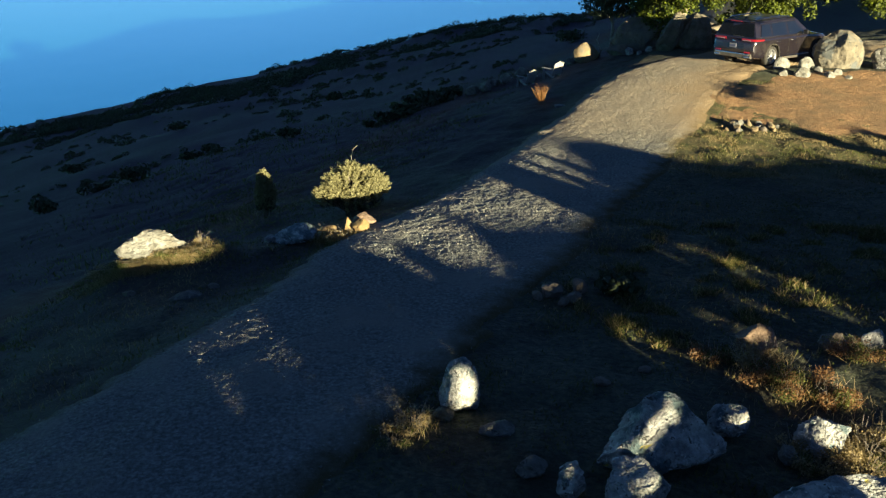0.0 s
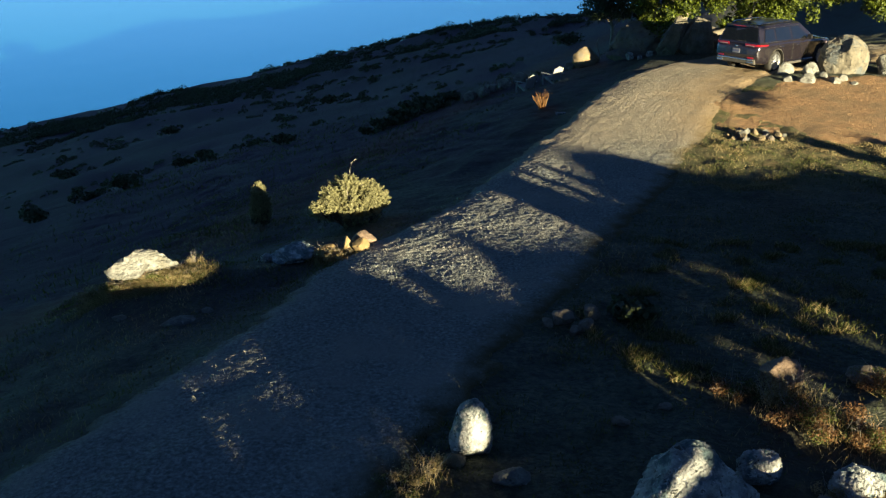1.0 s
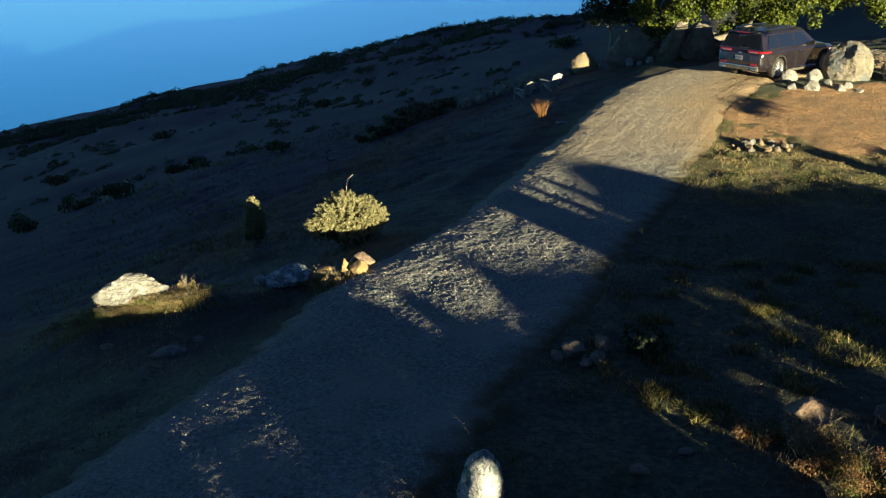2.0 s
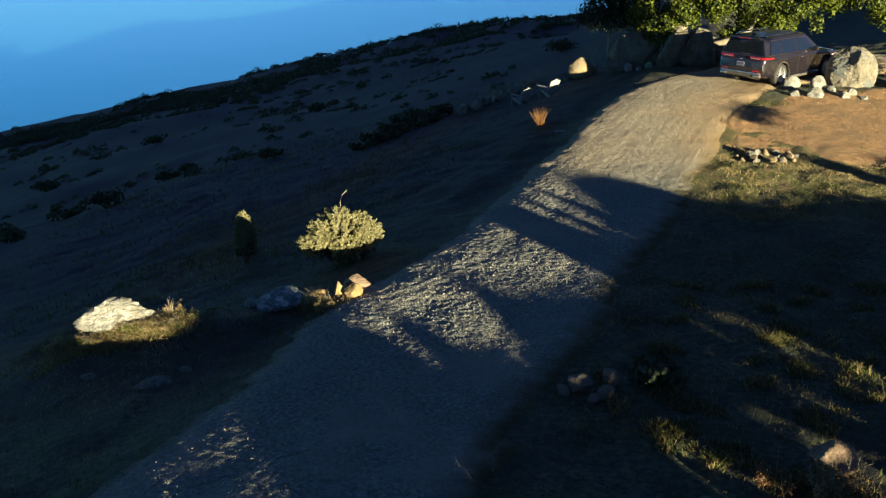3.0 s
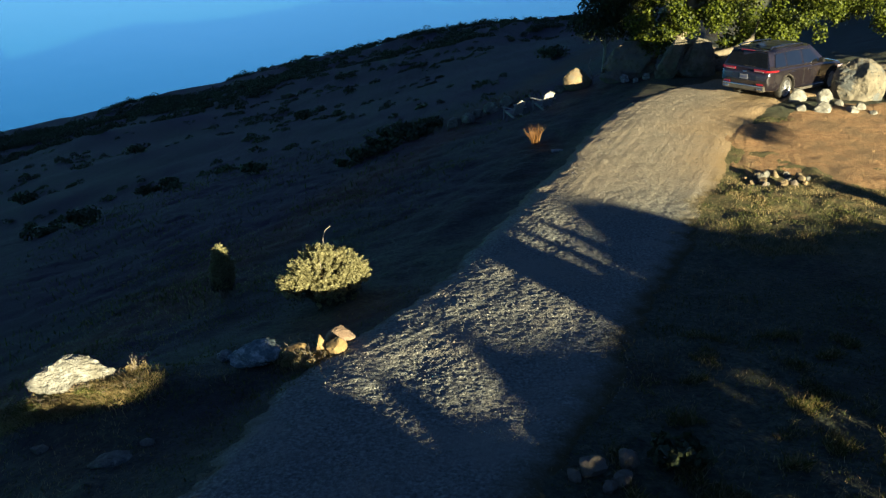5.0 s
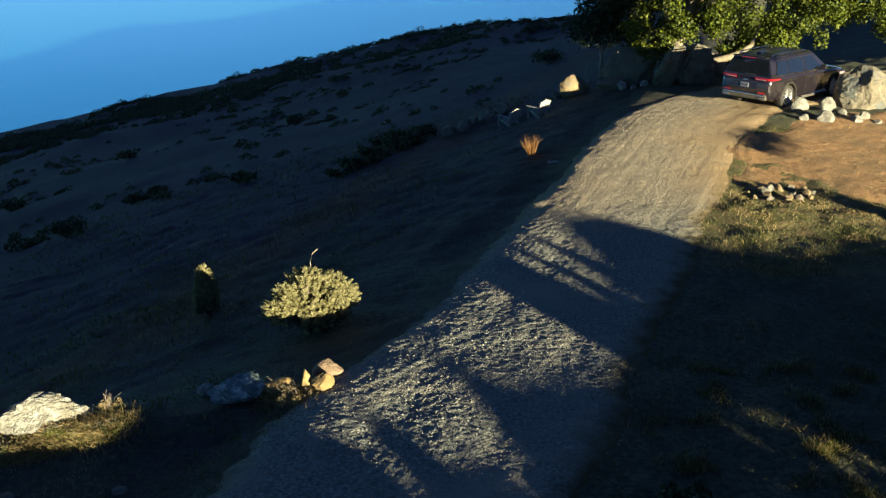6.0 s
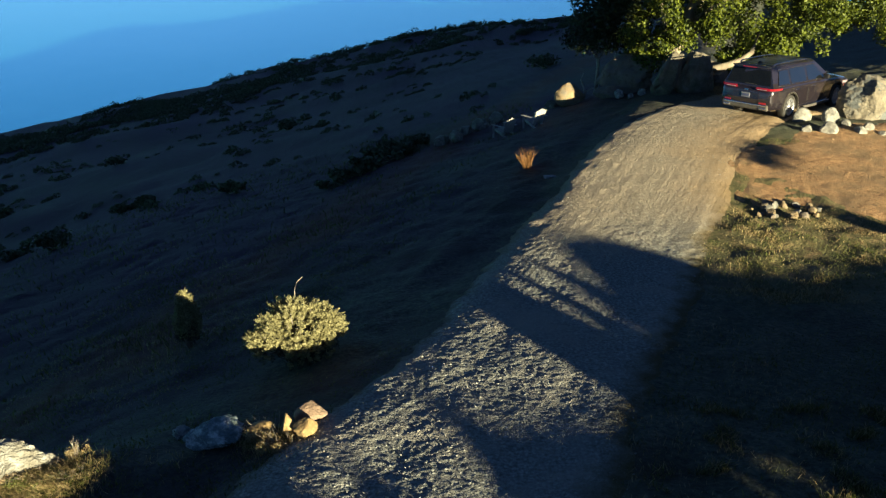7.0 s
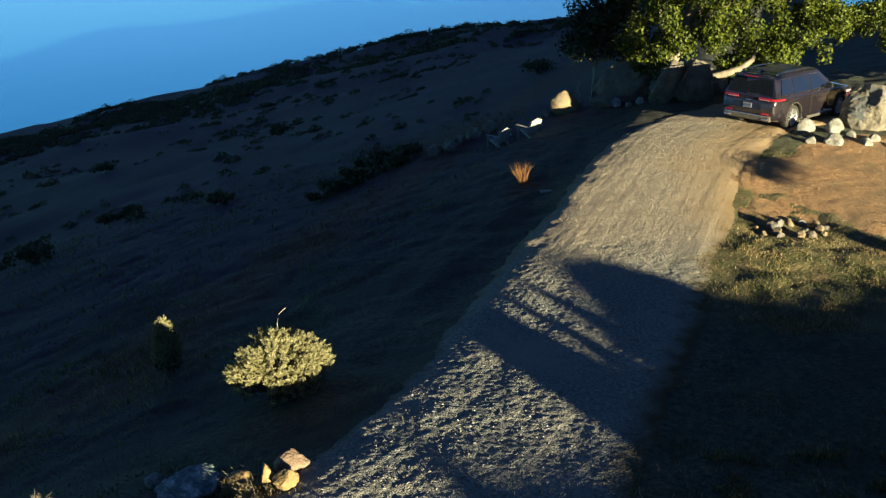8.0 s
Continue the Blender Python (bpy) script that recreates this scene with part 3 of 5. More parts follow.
# ---- boulders and stones ----
NEAR = "weathered pale boulder blotched with lichen in rough grass"
rock("boulder", 2.27, 8.35, (1.58, 1.35, 0.94), 33, "large pale grey boulder blotched with lichen", turn=180, cuts=12, grain=0.10, taper=0.34, detail=6, category="boulder")
rock("boulder", 1.95, 7.62, (0.8, 0.6, 0.55), 5, "low lichen-covered boulder against a larger one", turn=-10, grain=0.14, detail=5, category="boulder")
rock("boulder", 1.3, 7.72, (0.34, 0.32, 0.5), 6, "small upright pale boulder in the grass", turn=30, grain=0.12, detail=5, category="boulder")
rock("boulder", 3.2, 8.85, (0.56, 0.45, 0.52), 8, NEAR, turn=30, detail=5, grain=0.13, category="boulder")
rock("boulder", 4.2, 8.65, (0.72, 0.6, 0.48), 11, NEAR, turn=-20, detail=5, grain=0.13, category="boulder")
rock("boulder", 3.95, 7.2, (1.9, 0.9, 0.55), 14, "long flat-topped pale boulder spotted with yellow lichen", turn=5, lean=(15, 0), sink=0.2, detail=6, grain=0.12, category="boulder")
rock("boulder", 0.2, 9.55, (0.52, 0.42, 0.86), 17, "upright egg-shaped pale boulder in the grass", turn=20, cuts=5, grain=0.08, detail=5, category="boulder")
rock("rock", 0.02, 9.3, (0.26, 0.2, 0.22), 19, "small tan rock at the foot of an upright boulder", M_ROCK_TAN)
rock("boulder", 4.25, 11.05, (0.7, 0.55, 0.46), 23, "half-buried weathered brown boulder in dry brush", M_ROCK_UMBER, turn=12, detail=5, category="boulder")
rock("rock", 5.4, 11.3, (0.5, 0.4, 0.34), 25, "brown rock among dry brush", M_ROCK_BROWN, turn=40)
rock("rock", 5.95, 11.25, (0.36, 0.3, 0.36), 27, "pale rock among dry brush")
rock("rock", 0.95, 8.15, (0.4, 0.35, 0.24), 28, "small grey rock sunk in turf", M_ROCK_MID, sink=0.25)
rock("rock", 0.6, 8.95, (0.45, 0.32, 0.22), 29, "flat grey rock sunk in turf", M_ROCK_MID, sink=0.35)
rock("rock", 2.65, 10.6, (0.2, 0.16, 0.12), 30, "small grey rock sunk in turf", M_ROCK_BROWN, sink=0.3)
rock("rock", 2.0, 10.1, (0.24, 0.2, 0.14), 31, "small grey rock sunk in turf", M_ROCK_BROWN, sink=0.35)
rock("rock", 3.72, 8.35, (0.34, 0.26, 0.22), 32, "small grey rock sunk in turf", M_ROCK_MID)
for i, (x, y, s) in enumerate(((1.74, 13.4, 0.42), (2.08, 13.15, 0.32), (1.9, 13.05, 0.24), (2.2, 13.5, 0.38), (1.5, 13.25, 0.24))):
    rock("rock", x, y, (s, s * 0.8, s * 0.8), 40 + i, "brown rock in a small heap beside the track", M_ROCK_BROWN, turn=37 * i, group="rock heap in the grass", sink=0.25)

rock("boulder", -5.92, 17.2, (1.65, 0.8, 0.56), 52, "pale jagged boulder beside the slope edge", M_ROCK_PALE, turn=8, cuts=16, grain=0.12, detail=6, sink=0.14, taper=0.12, category="boulder")
rock("rock", -6.45, 16.95, (0.35, 0.3, 0.22), 53, "small tan rock below a pale boulder", M_ROCK_TAN)
rock("rock", -5.75, 16.9, (0.3, 0.25, 0.2), 54, "small tan rock below a pale boulder", M_ROCK_TAN)
rock("rock", -7.1, 17.3, (0.5, 0.4, 0.25), 55, "flat reddish rock below a pale boulder", M_ROCK_TAN)
rock("rock", -4.6, 15.0, (0.75, 0.45, 0.2), 56, "flat grey rock lying in the shaded turf", M_ROCK_MID, turn=10, sink=0.4)
rock("rock", -4.2, 15.3, (0.26, 0.2, 0.14), 59, "small grey rock lying in the shaded turf", M_ROCK_MID, sink=0.3)
rock("rock", -5.9, 15.7, (0.3, 0.24, 0.16), 60, "small grey rock lying in the shaded turf", M_ROCK_MID, sink=0.3)
rock("boulder", -3.0, 17.7, (0.95, 0.65, 0.45), 57, "low blue-grey lichened boulder in shade", M_ROCK_TEAL, turn=14, detail=5, cuts=16, grain=0.15, category="boulder")
rock("rock", -3.7, 18.3, (0.4, 0.3, 0.25), 58, "small grey rock in shade")
for i, (x, y, s, h, m) in enumerate(((-1.62, 17.68, 0.5, 0.42, M_ROCK_UMBER), (-1.66, 17.18, 0.4, 0.36, M_ROCK_OCHRE), (-1.92, 17.42, 0.3, 0.46, M_ROCK_OCHRE), (-2.3, 17.55, 0.52, 0.34, M_ROCK_OCHRE), (-2.15, 17.2, 0.24, 0.18, M_ROCK_TAN))):
    rock("rock", x, y, (s, s * 0.85, h), 62 + i, ("rough brown rock at the back of a small pile" if m == M_ROCK_UMBER else "smooth ochre rock in a pile at the track edge"), m, turn=50 * i, cuts=7, grain=0.06, group="rock pile at the track edge")

# ring of stones beside the clearing
ring = random.Random(44)
for i in range(24):
    a = i / 24 * math.tau + ring.uniform(-0.2, 0.2)
    x, y = 9.35 + ring.uniform(0.45, 1.05) * math.cos(a), 27.1 + ring.uniform(0.2, 0.6) * math.sin(a)
    s = ring.uniform(0.13, 0.36)
    rock("rock", x, y, (s, s * 0.75, s * ring.uniform(0.6, 1.1)), 80 + i, "rough rock set in a small ring on the grass", (M_ROCK_BROWN, M_ROCK_TAN, M_ROCK_TAN, M_ROCK_MID)[i % 4], turn=61 * i, detail=3, cuts=8, sink=0.2, group="ring of rocks")

rock("boulder", 15.3, 35.5, (2.15, 2.0, 2.35), 107, "big rounded grey-tan boulder beside the bend", M_ROCK_SMOOTH, turn=20, cuts=5, grain=0.06, detail=6, sink=0.22, square=0.9, category="boulder")
rock("boulder", 16.8, 35.1, (1.2, 1.1, 1.1), 103, "rounded grey boulder next to a bigger one", M_ROCK_MID, detail=5, category="boulder")
for i, (x, y, w, h) in enumerate(((12.85, 34.75, 0.64, 0.62), (13.72, 34.5, 0.72, 0.66), (13.2, 33.5, 0.7, 0.5), (12.55, 33.6, 0.34, 0.34), (14.15, 33.3, 0.6, 0.42), (14.5, 33.55, 0.5, 0.38), (14.0, 34.05, 0.4, 0.3), (14.75, 33.1, 0.4, 0.34))):
    rock("rock", x, y, (w, w * 0.8, h), 210 + i, "pale rock in a cluster edging the track bend", M_ROCK_PALE, turn=47 * i, detail=4, cuts=6, grain=0.06, sink=0.34, group="rocks edging the bend")
rock("boulder", 15.4, 42.1, (1.0, 0.7, 0.8), 120, "pale rock standing beyond the track", M_ROCK_TAN, category="boulder")
rock("rock", 16.3, 42.0, (0.4, 0.3, 0.28), 121, "small pale rock beyond the track")
rock("rock", 14.8, 42.0, (0.35, 0.3, 0.22), 122, "small grey rock beyond the track")

# leaning slabs under the tree
rock("boulder", 9.55, 40.15, (1.15, 1.1, 2.5), 130, "tall pale slab leaning under the tree", M_ROCK_GREY, turn=-8, lean=(-4, 24), sink=0.10, cuts=9, grain=0.12, detail=5, square=0.6, category="boulder")
rock("boulder", 10.75, 40.2, (2.0, 1.3, 2.1), 133, "broad pale boulder leaning under the tree", M_ROCK_GREY, turn=6, lean=(-4, 20), sink=0.12, cuts=9, grain=0.12, detail=5, square=0.62, category="boulder")
rock("boulder", 12.1, 41.5, (1.2, 1.2, 1.2), 137, "dark rounded boulder beside the pale slabs", M_ROCK_BROWN, turn=30, cuts=6, detail=5, category="boulder")
rock("boulder", 8.95, 42.6, (2.7, 1.4, 2.0), 134, "broad dark rock face in shade behind the tree", M_ROCK_BROWN, turn=-14, lean=(0, -6), sink=0.12, cuts=12, grain=0.12, detail=5, square=0.6, category="boulder")
rock("boulder", 8.1, 41.9, (1.3, 0.9, 0.6), 135, "dark low boulder in shade", M_ROCK_BROWN, category="boulder")
for i, (x, y, s) in enumerate(((9.2, 41.0, 0.42), (8.8, 41.2, 0.34), (9.9, 40.6, 0.3), (8.4, 41.6, 0.6))):
    rock("rock", x, y, (s, s * 0.8, s * 0.7), 140 + i, "small pale rock at the foot of the slab", turn=33 * i)
rock("boulder", 6.7, 43.0, (1.2, 0.85, 1.05), 150, "pale rock standing at the edge of the slope", M_ROCK_TAN, cuts=6, category="boulder")
for i, (x, y, s) in enumerate(((1.35, 41.5, 0.75), (1.95, 41.3, 0.7), (1.9, 42.2, 0.6), (2.4, 42.6, 0.75), (3.0, 43.2, 0.85), (3.7, 43.2, 0.8), (6.1, 43.5, 0.7))):
    rock("rock", x, y, (s, s * 0.8, s * 0.75), 160 + i, "grey rock in a row along the slope edge", M_ROCK_MID, turn=29 * i, group="rocks along the slope edge")
rock("rock", 4.05, 31.2, (0.55, 0.32, 0.12), 170, "flat pale rock lying in the turf", sink=0.2)


# ---- plants ----
def spray(name, x, y, w, h, n, material, seed, lean=0.5, width=0.012):
    """A tuft of upright blades."""
    rng = np.random.default_rng(seed)
    base = np.stack([x + rng.normal(0, w * 0.28, n), y + rng.normal(0, w * 0.28, n), np.zeros(n)], 1)
    base[:, 2] = land(base[:, 0], base[:, 1]) - 0.02
    hh = h * (0.5 + 0.6 * rng.random(n))
    tip = base + np.stack([rng.normal(0, lean * 0.4, n) * hh, rng.normal(0, lean * 0.4, n) * hh, hh], 1)
    side = np.stack([rng.normal(size=n), rng.normal(size=n), np.zeros(n)], 1)
    side *= width / np.linalg.norm(side, axis=1, keepdims=True)
    mid = base * 0.4 + tip * 0.6 - np.stack([np.zeros(n), np.zeros(n), hh * -0.05], 1)
    v = np.stack([base - side, base + side, mid + side * 0.8, tip, mid - side * 0.8], 1).reshape(-1, 3)
    return mesh_from(name, v, np.arange(5 * n).reshape(-1, 5), material, smooth=False)


def bush(x, y, w, h, seed, material, label, shoots=260, stalk=False, deep=0.8, tilt=0.0):
    """A rounded shrub of upright leafy shoots on branching stems, with dark gaps between."""
    rng = random.Random(seed)
    z = ground_z(x, y)
    thing = tagged(new("bush"), label, "bush")
    thing.location = (x, y, z)
    blobs, inner, stems = [], [], []
    for k in range(shoots):
        a, r = rng.uniform(0, math.tau), math.sqrt(rng.random())
        px, py = 0.5 * w * r * math.cos(a), 0.5 * w * deep * r * math.sin(a)
        edge = 1 + 0.35 * float(vnoise(3 * math.cos(a) + 20, 3 * math.sin(a), seed))
        px, py = px * edge, py * edge
        top = h * (0.14 + 0.86 * math.sqrt(max(0.0, 1 - (0.95 * r) ** 2.4))) * (1 + 0.35 * float(vnoise(px * 3.2, py * 3.2, seed + 3))) + tilt * px
        if float(vnoise(px * 4.5 + 9, py * 4.5, seed + 5)) < -0.33:
            continue
        t = rng.uniform(0.72, 1.0) if rng.random() < 0.7 else rng.uniform(0.45, 0.75)
        s = rng.uniform(0.022, 0.042)
        blobs.append((px, py, top * t, s, s, s * rng.uniform(2.4, 4.2)))
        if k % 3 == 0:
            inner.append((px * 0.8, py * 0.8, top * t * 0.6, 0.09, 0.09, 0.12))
        if k % 7 == 0:
            stems.append(tube([(px * 0.1, py * 0.1, -0.05), (px * 0.5, py * 0.5, top * 0.45), (px, py, top * t)], [0.016, 0.011, 0.005], 5))
    part("stems", joined(*stems), M_TWIG, thing)
    nrng = np.random.default_rng(seed)
    tips = np.array([q[:3] for q in blobs])
    axis = np.stack([tips[:, 0] * 1.5, tips[:, 1] * 1.5, np.full(len(tips), 0.62 * h)], 1) + nrng.normal(0, 0.12 * h, (len(tips), 3))
    axis /= np.linalg.norm(axis, axis=1, keepdims=True)
    per = 44
    along = nrng.random((len(tips), per, 1)) * nrng.uniform(0.12, 0.26, (len(tips), 1, 1))
    spread = 0.05 * (1 - 0.6 * along / 0.26)
    c = (tips[:, None] - axis[:, None] * (0.15 - along) + nrng.normal(size=(len(tips), per, 3)) * spread * 0.6).reshape(-1, 3)
    lift_ = np.repeat(axis, per, 0) + nrng.normal(0, 0.45, (len(c), 3))
    size = 0.055 * (0.6 + 0.8 * nrng.random(len(c)))
    v, f = quads(c, unit(len(c), nrng), lift_, size * 0.42, size)
    tagged(part("foliage", mesh_from("foliage", v, f, material, smooth=False), material, thing), kind="stuff")
    # dull dark leaves put the shade inside the bush into their colour
    part("inner_leaves", foliage("inner_leaves", inner, 3200, 0.05, M_LEAF_DARK, seed + 1, droop=-1.0, shell=0.2, slim=0.5), M_LEAF_DARK, thing, "dull dark inner leaves coloured for shade")
    if stalk:
        part("stalk", tube([(0.05, 0, h * 0.7), (0.0, 0, h * 1.15), (0.05, 0.01, h * 1.3), (0.16, 0.02, h * 1.38)], [0.010, 0.007, 0.006, 0.006], 5), M_TWIG, thing)
    return thing


bush(-2.22, 21.3, 1.8, 1.2, 1, M_LEAF_PALE, "rounded pale yellow-green bush on the slope edge", shoots=800, stalk=True, tilt=0.12)
bush(-4.95, 24.1, 0.54, 1.4, 2, M_LEAF_PALE, "small pale shrub half in shade on the slope", shoots=420)

tagged(new("grass_tuft", spray("grass_tuft", 3.55, 32.4, 0.26, 0.66, 80, M_ORANGE, 5, lean=0.85, width=0.007)), "tuft of rust-orange dry grass", "grass tuft")


def tree(x, y, label, trunk_pts, limbs, blobs, per, size, seed, leaf, bark):
    thing = tagged(new("tree"), label, "tree")
    thing.location = (x, y, ground_z(x, y))
    part("trunk", tube(*trunk_pts, 12), bark, thing)
    for pts, radii in limbs:
        part("limb", tube(pts, radii, 8), bark, thing)
    part("crown", foliage("crown", blobs, per, size, leaf, seed, droop=0.8, shell=0.5), leaf, thing)
    return thing


rng = random.Random(7)
blobs = []
for i in range(330):
    bx, by = rng.uniform(-3.2, 9.5), rng.uniform(-2.6, 2.8)
    if (bx - 3) ** 2 / 44 + by ** 2 / 8 > 1:
        continue
    low = 1.75 + 0.55 * math.sin(bx * 1.3 + 1.2) + 0.35 * math.sin(bx * 3.1) + 0.12 * max(0, bx - 4) * 1.6 + (0.25 * by if by < 0 else -0.35 * by) * 0.4
    if 1.2 < bx < 3.4 and by > -0.2:
        low -= 0.9
    bz = max(low, 0.5) + rng.random() ** 1.7 * 5.0
    s = rng.uniform(0.26, 0.56)
    blobs.append((bx, by, bz, s, s, s * 1.15))
for i in range(18):
    s = rng.uniform(0.3, 0.45)
    blobs.append((rng.uniform(-2.7, -1.4), rng.uniform(0.0, 1.6), rng.uniform(2.0, 3.9), s, s, s))
for i in range(52):
    s = rng.uniform(0.3, 0.55)
    blobs.append((rng.uniform(-3.8, -1.0), rng.uniform(-1.0, 2.0), rng.uniform(2.6, 7.6), s, s, s * 1.1))
for i in range(30):
    s = rng.uniform(0.2, 0.32)
    blobs.append((rng.uniform(0.4, 2.3), rng.uniform(-1.9, -1.2), rng.uniform(0.25, 1.15), s, s, s))
tree(12.0, 43.2, "broad evergreen tree with drooping leafy branches over boulders",
     ([(-0.9, 0.2, -0.2), (-1.1, 0.1, 1.0), (-0.5, 0.0, 2.4), (0.4, 0, 4.5), (0.9, 0, 6.2)], [0.42, 0.36, 0.3, 0.22, 0.1]),
     [([(-0.8, -1.6, 0.35), (-0.1, -2.1, 0.66), (0.5, -2.2, 0.84), (1.0, -2.2, 1.02), (1.38, -2.2, 1.32), (1.6, -2.1, 2.0)], [0.16, 0.15, 0.13, 0.12, 0.10, 0.05]),
      ([(-0.8, 0.0, 1.4), (-1.6, -0.7, 1.9), (-2.0, -1.0, 3.2)], [0.14, 0.11, 0.05]),
      ([(-0.5, 0, 2.2), (-0.3, -0.9, 2.6), (0.6, -1.5, 3.4)], [0.12, 0.09, 0.05]),
      ([(0.2, 0, 3.6), (2.6, -0.5, 3.6), (6.5, -0.8, 3.4)], [0.18, 0.14, 0.05])],
     blobs, 1150, 0.12, 3, M_LEAF, M_BARK)

rng = random.Random(9)
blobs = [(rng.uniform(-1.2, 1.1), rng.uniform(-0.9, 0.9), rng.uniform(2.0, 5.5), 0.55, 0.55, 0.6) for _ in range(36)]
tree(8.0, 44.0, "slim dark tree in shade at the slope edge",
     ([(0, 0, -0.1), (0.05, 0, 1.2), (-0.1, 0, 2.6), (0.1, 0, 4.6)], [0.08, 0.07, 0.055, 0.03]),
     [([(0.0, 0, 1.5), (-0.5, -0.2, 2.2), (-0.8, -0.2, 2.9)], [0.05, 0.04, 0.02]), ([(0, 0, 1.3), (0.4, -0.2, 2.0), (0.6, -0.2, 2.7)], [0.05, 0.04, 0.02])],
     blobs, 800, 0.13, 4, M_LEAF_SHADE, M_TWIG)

# ---- unseen scrub thicket behind the camera's right, added to shade the foreground ----
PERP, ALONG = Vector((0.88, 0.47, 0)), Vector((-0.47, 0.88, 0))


# height of the thicket's leafy outline along its length, set by where its shadow ends
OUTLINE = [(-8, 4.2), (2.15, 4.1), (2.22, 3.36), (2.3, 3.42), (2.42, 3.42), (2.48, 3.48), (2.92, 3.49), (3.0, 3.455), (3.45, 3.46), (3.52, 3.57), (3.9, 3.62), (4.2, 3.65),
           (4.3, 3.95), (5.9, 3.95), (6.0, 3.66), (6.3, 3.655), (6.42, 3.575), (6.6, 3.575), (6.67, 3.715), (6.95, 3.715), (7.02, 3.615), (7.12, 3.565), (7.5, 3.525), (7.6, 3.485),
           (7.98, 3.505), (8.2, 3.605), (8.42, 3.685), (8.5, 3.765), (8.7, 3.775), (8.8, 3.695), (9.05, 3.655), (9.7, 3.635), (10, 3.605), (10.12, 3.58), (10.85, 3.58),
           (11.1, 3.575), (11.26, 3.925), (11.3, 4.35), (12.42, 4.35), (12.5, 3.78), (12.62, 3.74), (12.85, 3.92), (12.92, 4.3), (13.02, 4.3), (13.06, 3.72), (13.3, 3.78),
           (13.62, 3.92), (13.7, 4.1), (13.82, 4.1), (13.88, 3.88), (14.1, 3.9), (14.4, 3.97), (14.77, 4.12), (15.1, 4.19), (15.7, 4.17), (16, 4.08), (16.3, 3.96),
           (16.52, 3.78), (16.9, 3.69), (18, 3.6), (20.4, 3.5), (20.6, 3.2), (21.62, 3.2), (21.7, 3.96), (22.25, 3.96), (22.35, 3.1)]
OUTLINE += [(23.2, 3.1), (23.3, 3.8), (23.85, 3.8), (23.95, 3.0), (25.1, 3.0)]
# openings cut to let sun reach single boulders and brush: from, to, low, high
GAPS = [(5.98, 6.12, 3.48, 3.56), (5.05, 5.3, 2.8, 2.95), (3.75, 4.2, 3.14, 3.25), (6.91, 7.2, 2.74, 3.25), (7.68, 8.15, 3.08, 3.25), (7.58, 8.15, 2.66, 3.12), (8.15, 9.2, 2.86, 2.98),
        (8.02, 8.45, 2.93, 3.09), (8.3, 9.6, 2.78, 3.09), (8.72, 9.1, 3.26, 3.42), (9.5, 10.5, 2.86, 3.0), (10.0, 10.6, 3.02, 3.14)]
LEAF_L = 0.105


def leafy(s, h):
    """Where the unseen thicket has leaves: under its outline, outside the gaps, thin where dappled sun falls."""
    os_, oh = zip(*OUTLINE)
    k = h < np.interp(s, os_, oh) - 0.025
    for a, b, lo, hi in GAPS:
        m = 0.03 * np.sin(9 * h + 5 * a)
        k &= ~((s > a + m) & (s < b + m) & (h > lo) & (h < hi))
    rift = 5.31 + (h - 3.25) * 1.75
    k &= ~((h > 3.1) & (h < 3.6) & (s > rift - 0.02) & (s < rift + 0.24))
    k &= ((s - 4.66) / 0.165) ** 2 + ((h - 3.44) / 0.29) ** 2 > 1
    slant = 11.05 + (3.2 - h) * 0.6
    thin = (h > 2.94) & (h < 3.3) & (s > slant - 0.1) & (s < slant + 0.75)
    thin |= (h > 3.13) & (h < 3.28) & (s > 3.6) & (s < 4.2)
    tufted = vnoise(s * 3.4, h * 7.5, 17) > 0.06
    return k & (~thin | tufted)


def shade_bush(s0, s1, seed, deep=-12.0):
    """An unseen scrub oak added to the thicket across the sun's way, between two places along it."""
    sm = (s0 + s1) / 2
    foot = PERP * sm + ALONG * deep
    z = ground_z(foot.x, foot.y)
    thing = tagged(new("shade_scrub"), "unseen scrub tree shaped to shade the foreground", "tree", "scrub thicket")
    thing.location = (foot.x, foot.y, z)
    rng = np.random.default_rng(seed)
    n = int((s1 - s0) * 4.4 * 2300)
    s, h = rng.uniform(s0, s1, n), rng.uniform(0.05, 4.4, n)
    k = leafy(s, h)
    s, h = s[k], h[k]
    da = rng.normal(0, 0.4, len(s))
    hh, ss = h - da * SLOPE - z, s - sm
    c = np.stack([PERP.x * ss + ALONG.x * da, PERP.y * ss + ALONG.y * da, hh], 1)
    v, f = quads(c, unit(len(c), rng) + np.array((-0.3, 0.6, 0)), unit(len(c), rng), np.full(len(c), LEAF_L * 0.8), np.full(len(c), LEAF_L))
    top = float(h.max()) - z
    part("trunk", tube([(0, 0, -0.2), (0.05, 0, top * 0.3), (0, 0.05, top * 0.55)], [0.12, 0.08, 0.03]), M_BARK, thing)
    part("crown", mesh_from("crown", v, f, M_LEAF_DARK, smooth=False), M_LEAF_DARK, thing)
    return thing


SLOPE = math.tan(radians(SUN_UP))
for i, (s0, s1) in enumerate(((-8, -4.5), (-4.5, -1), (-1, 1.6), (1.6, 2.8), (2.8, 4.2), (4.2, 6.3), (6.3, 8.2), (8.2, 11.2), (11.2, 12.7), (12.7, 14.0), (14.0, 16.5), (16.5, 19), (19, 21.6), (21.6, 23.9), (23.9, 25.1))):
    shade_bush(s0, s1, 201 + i)


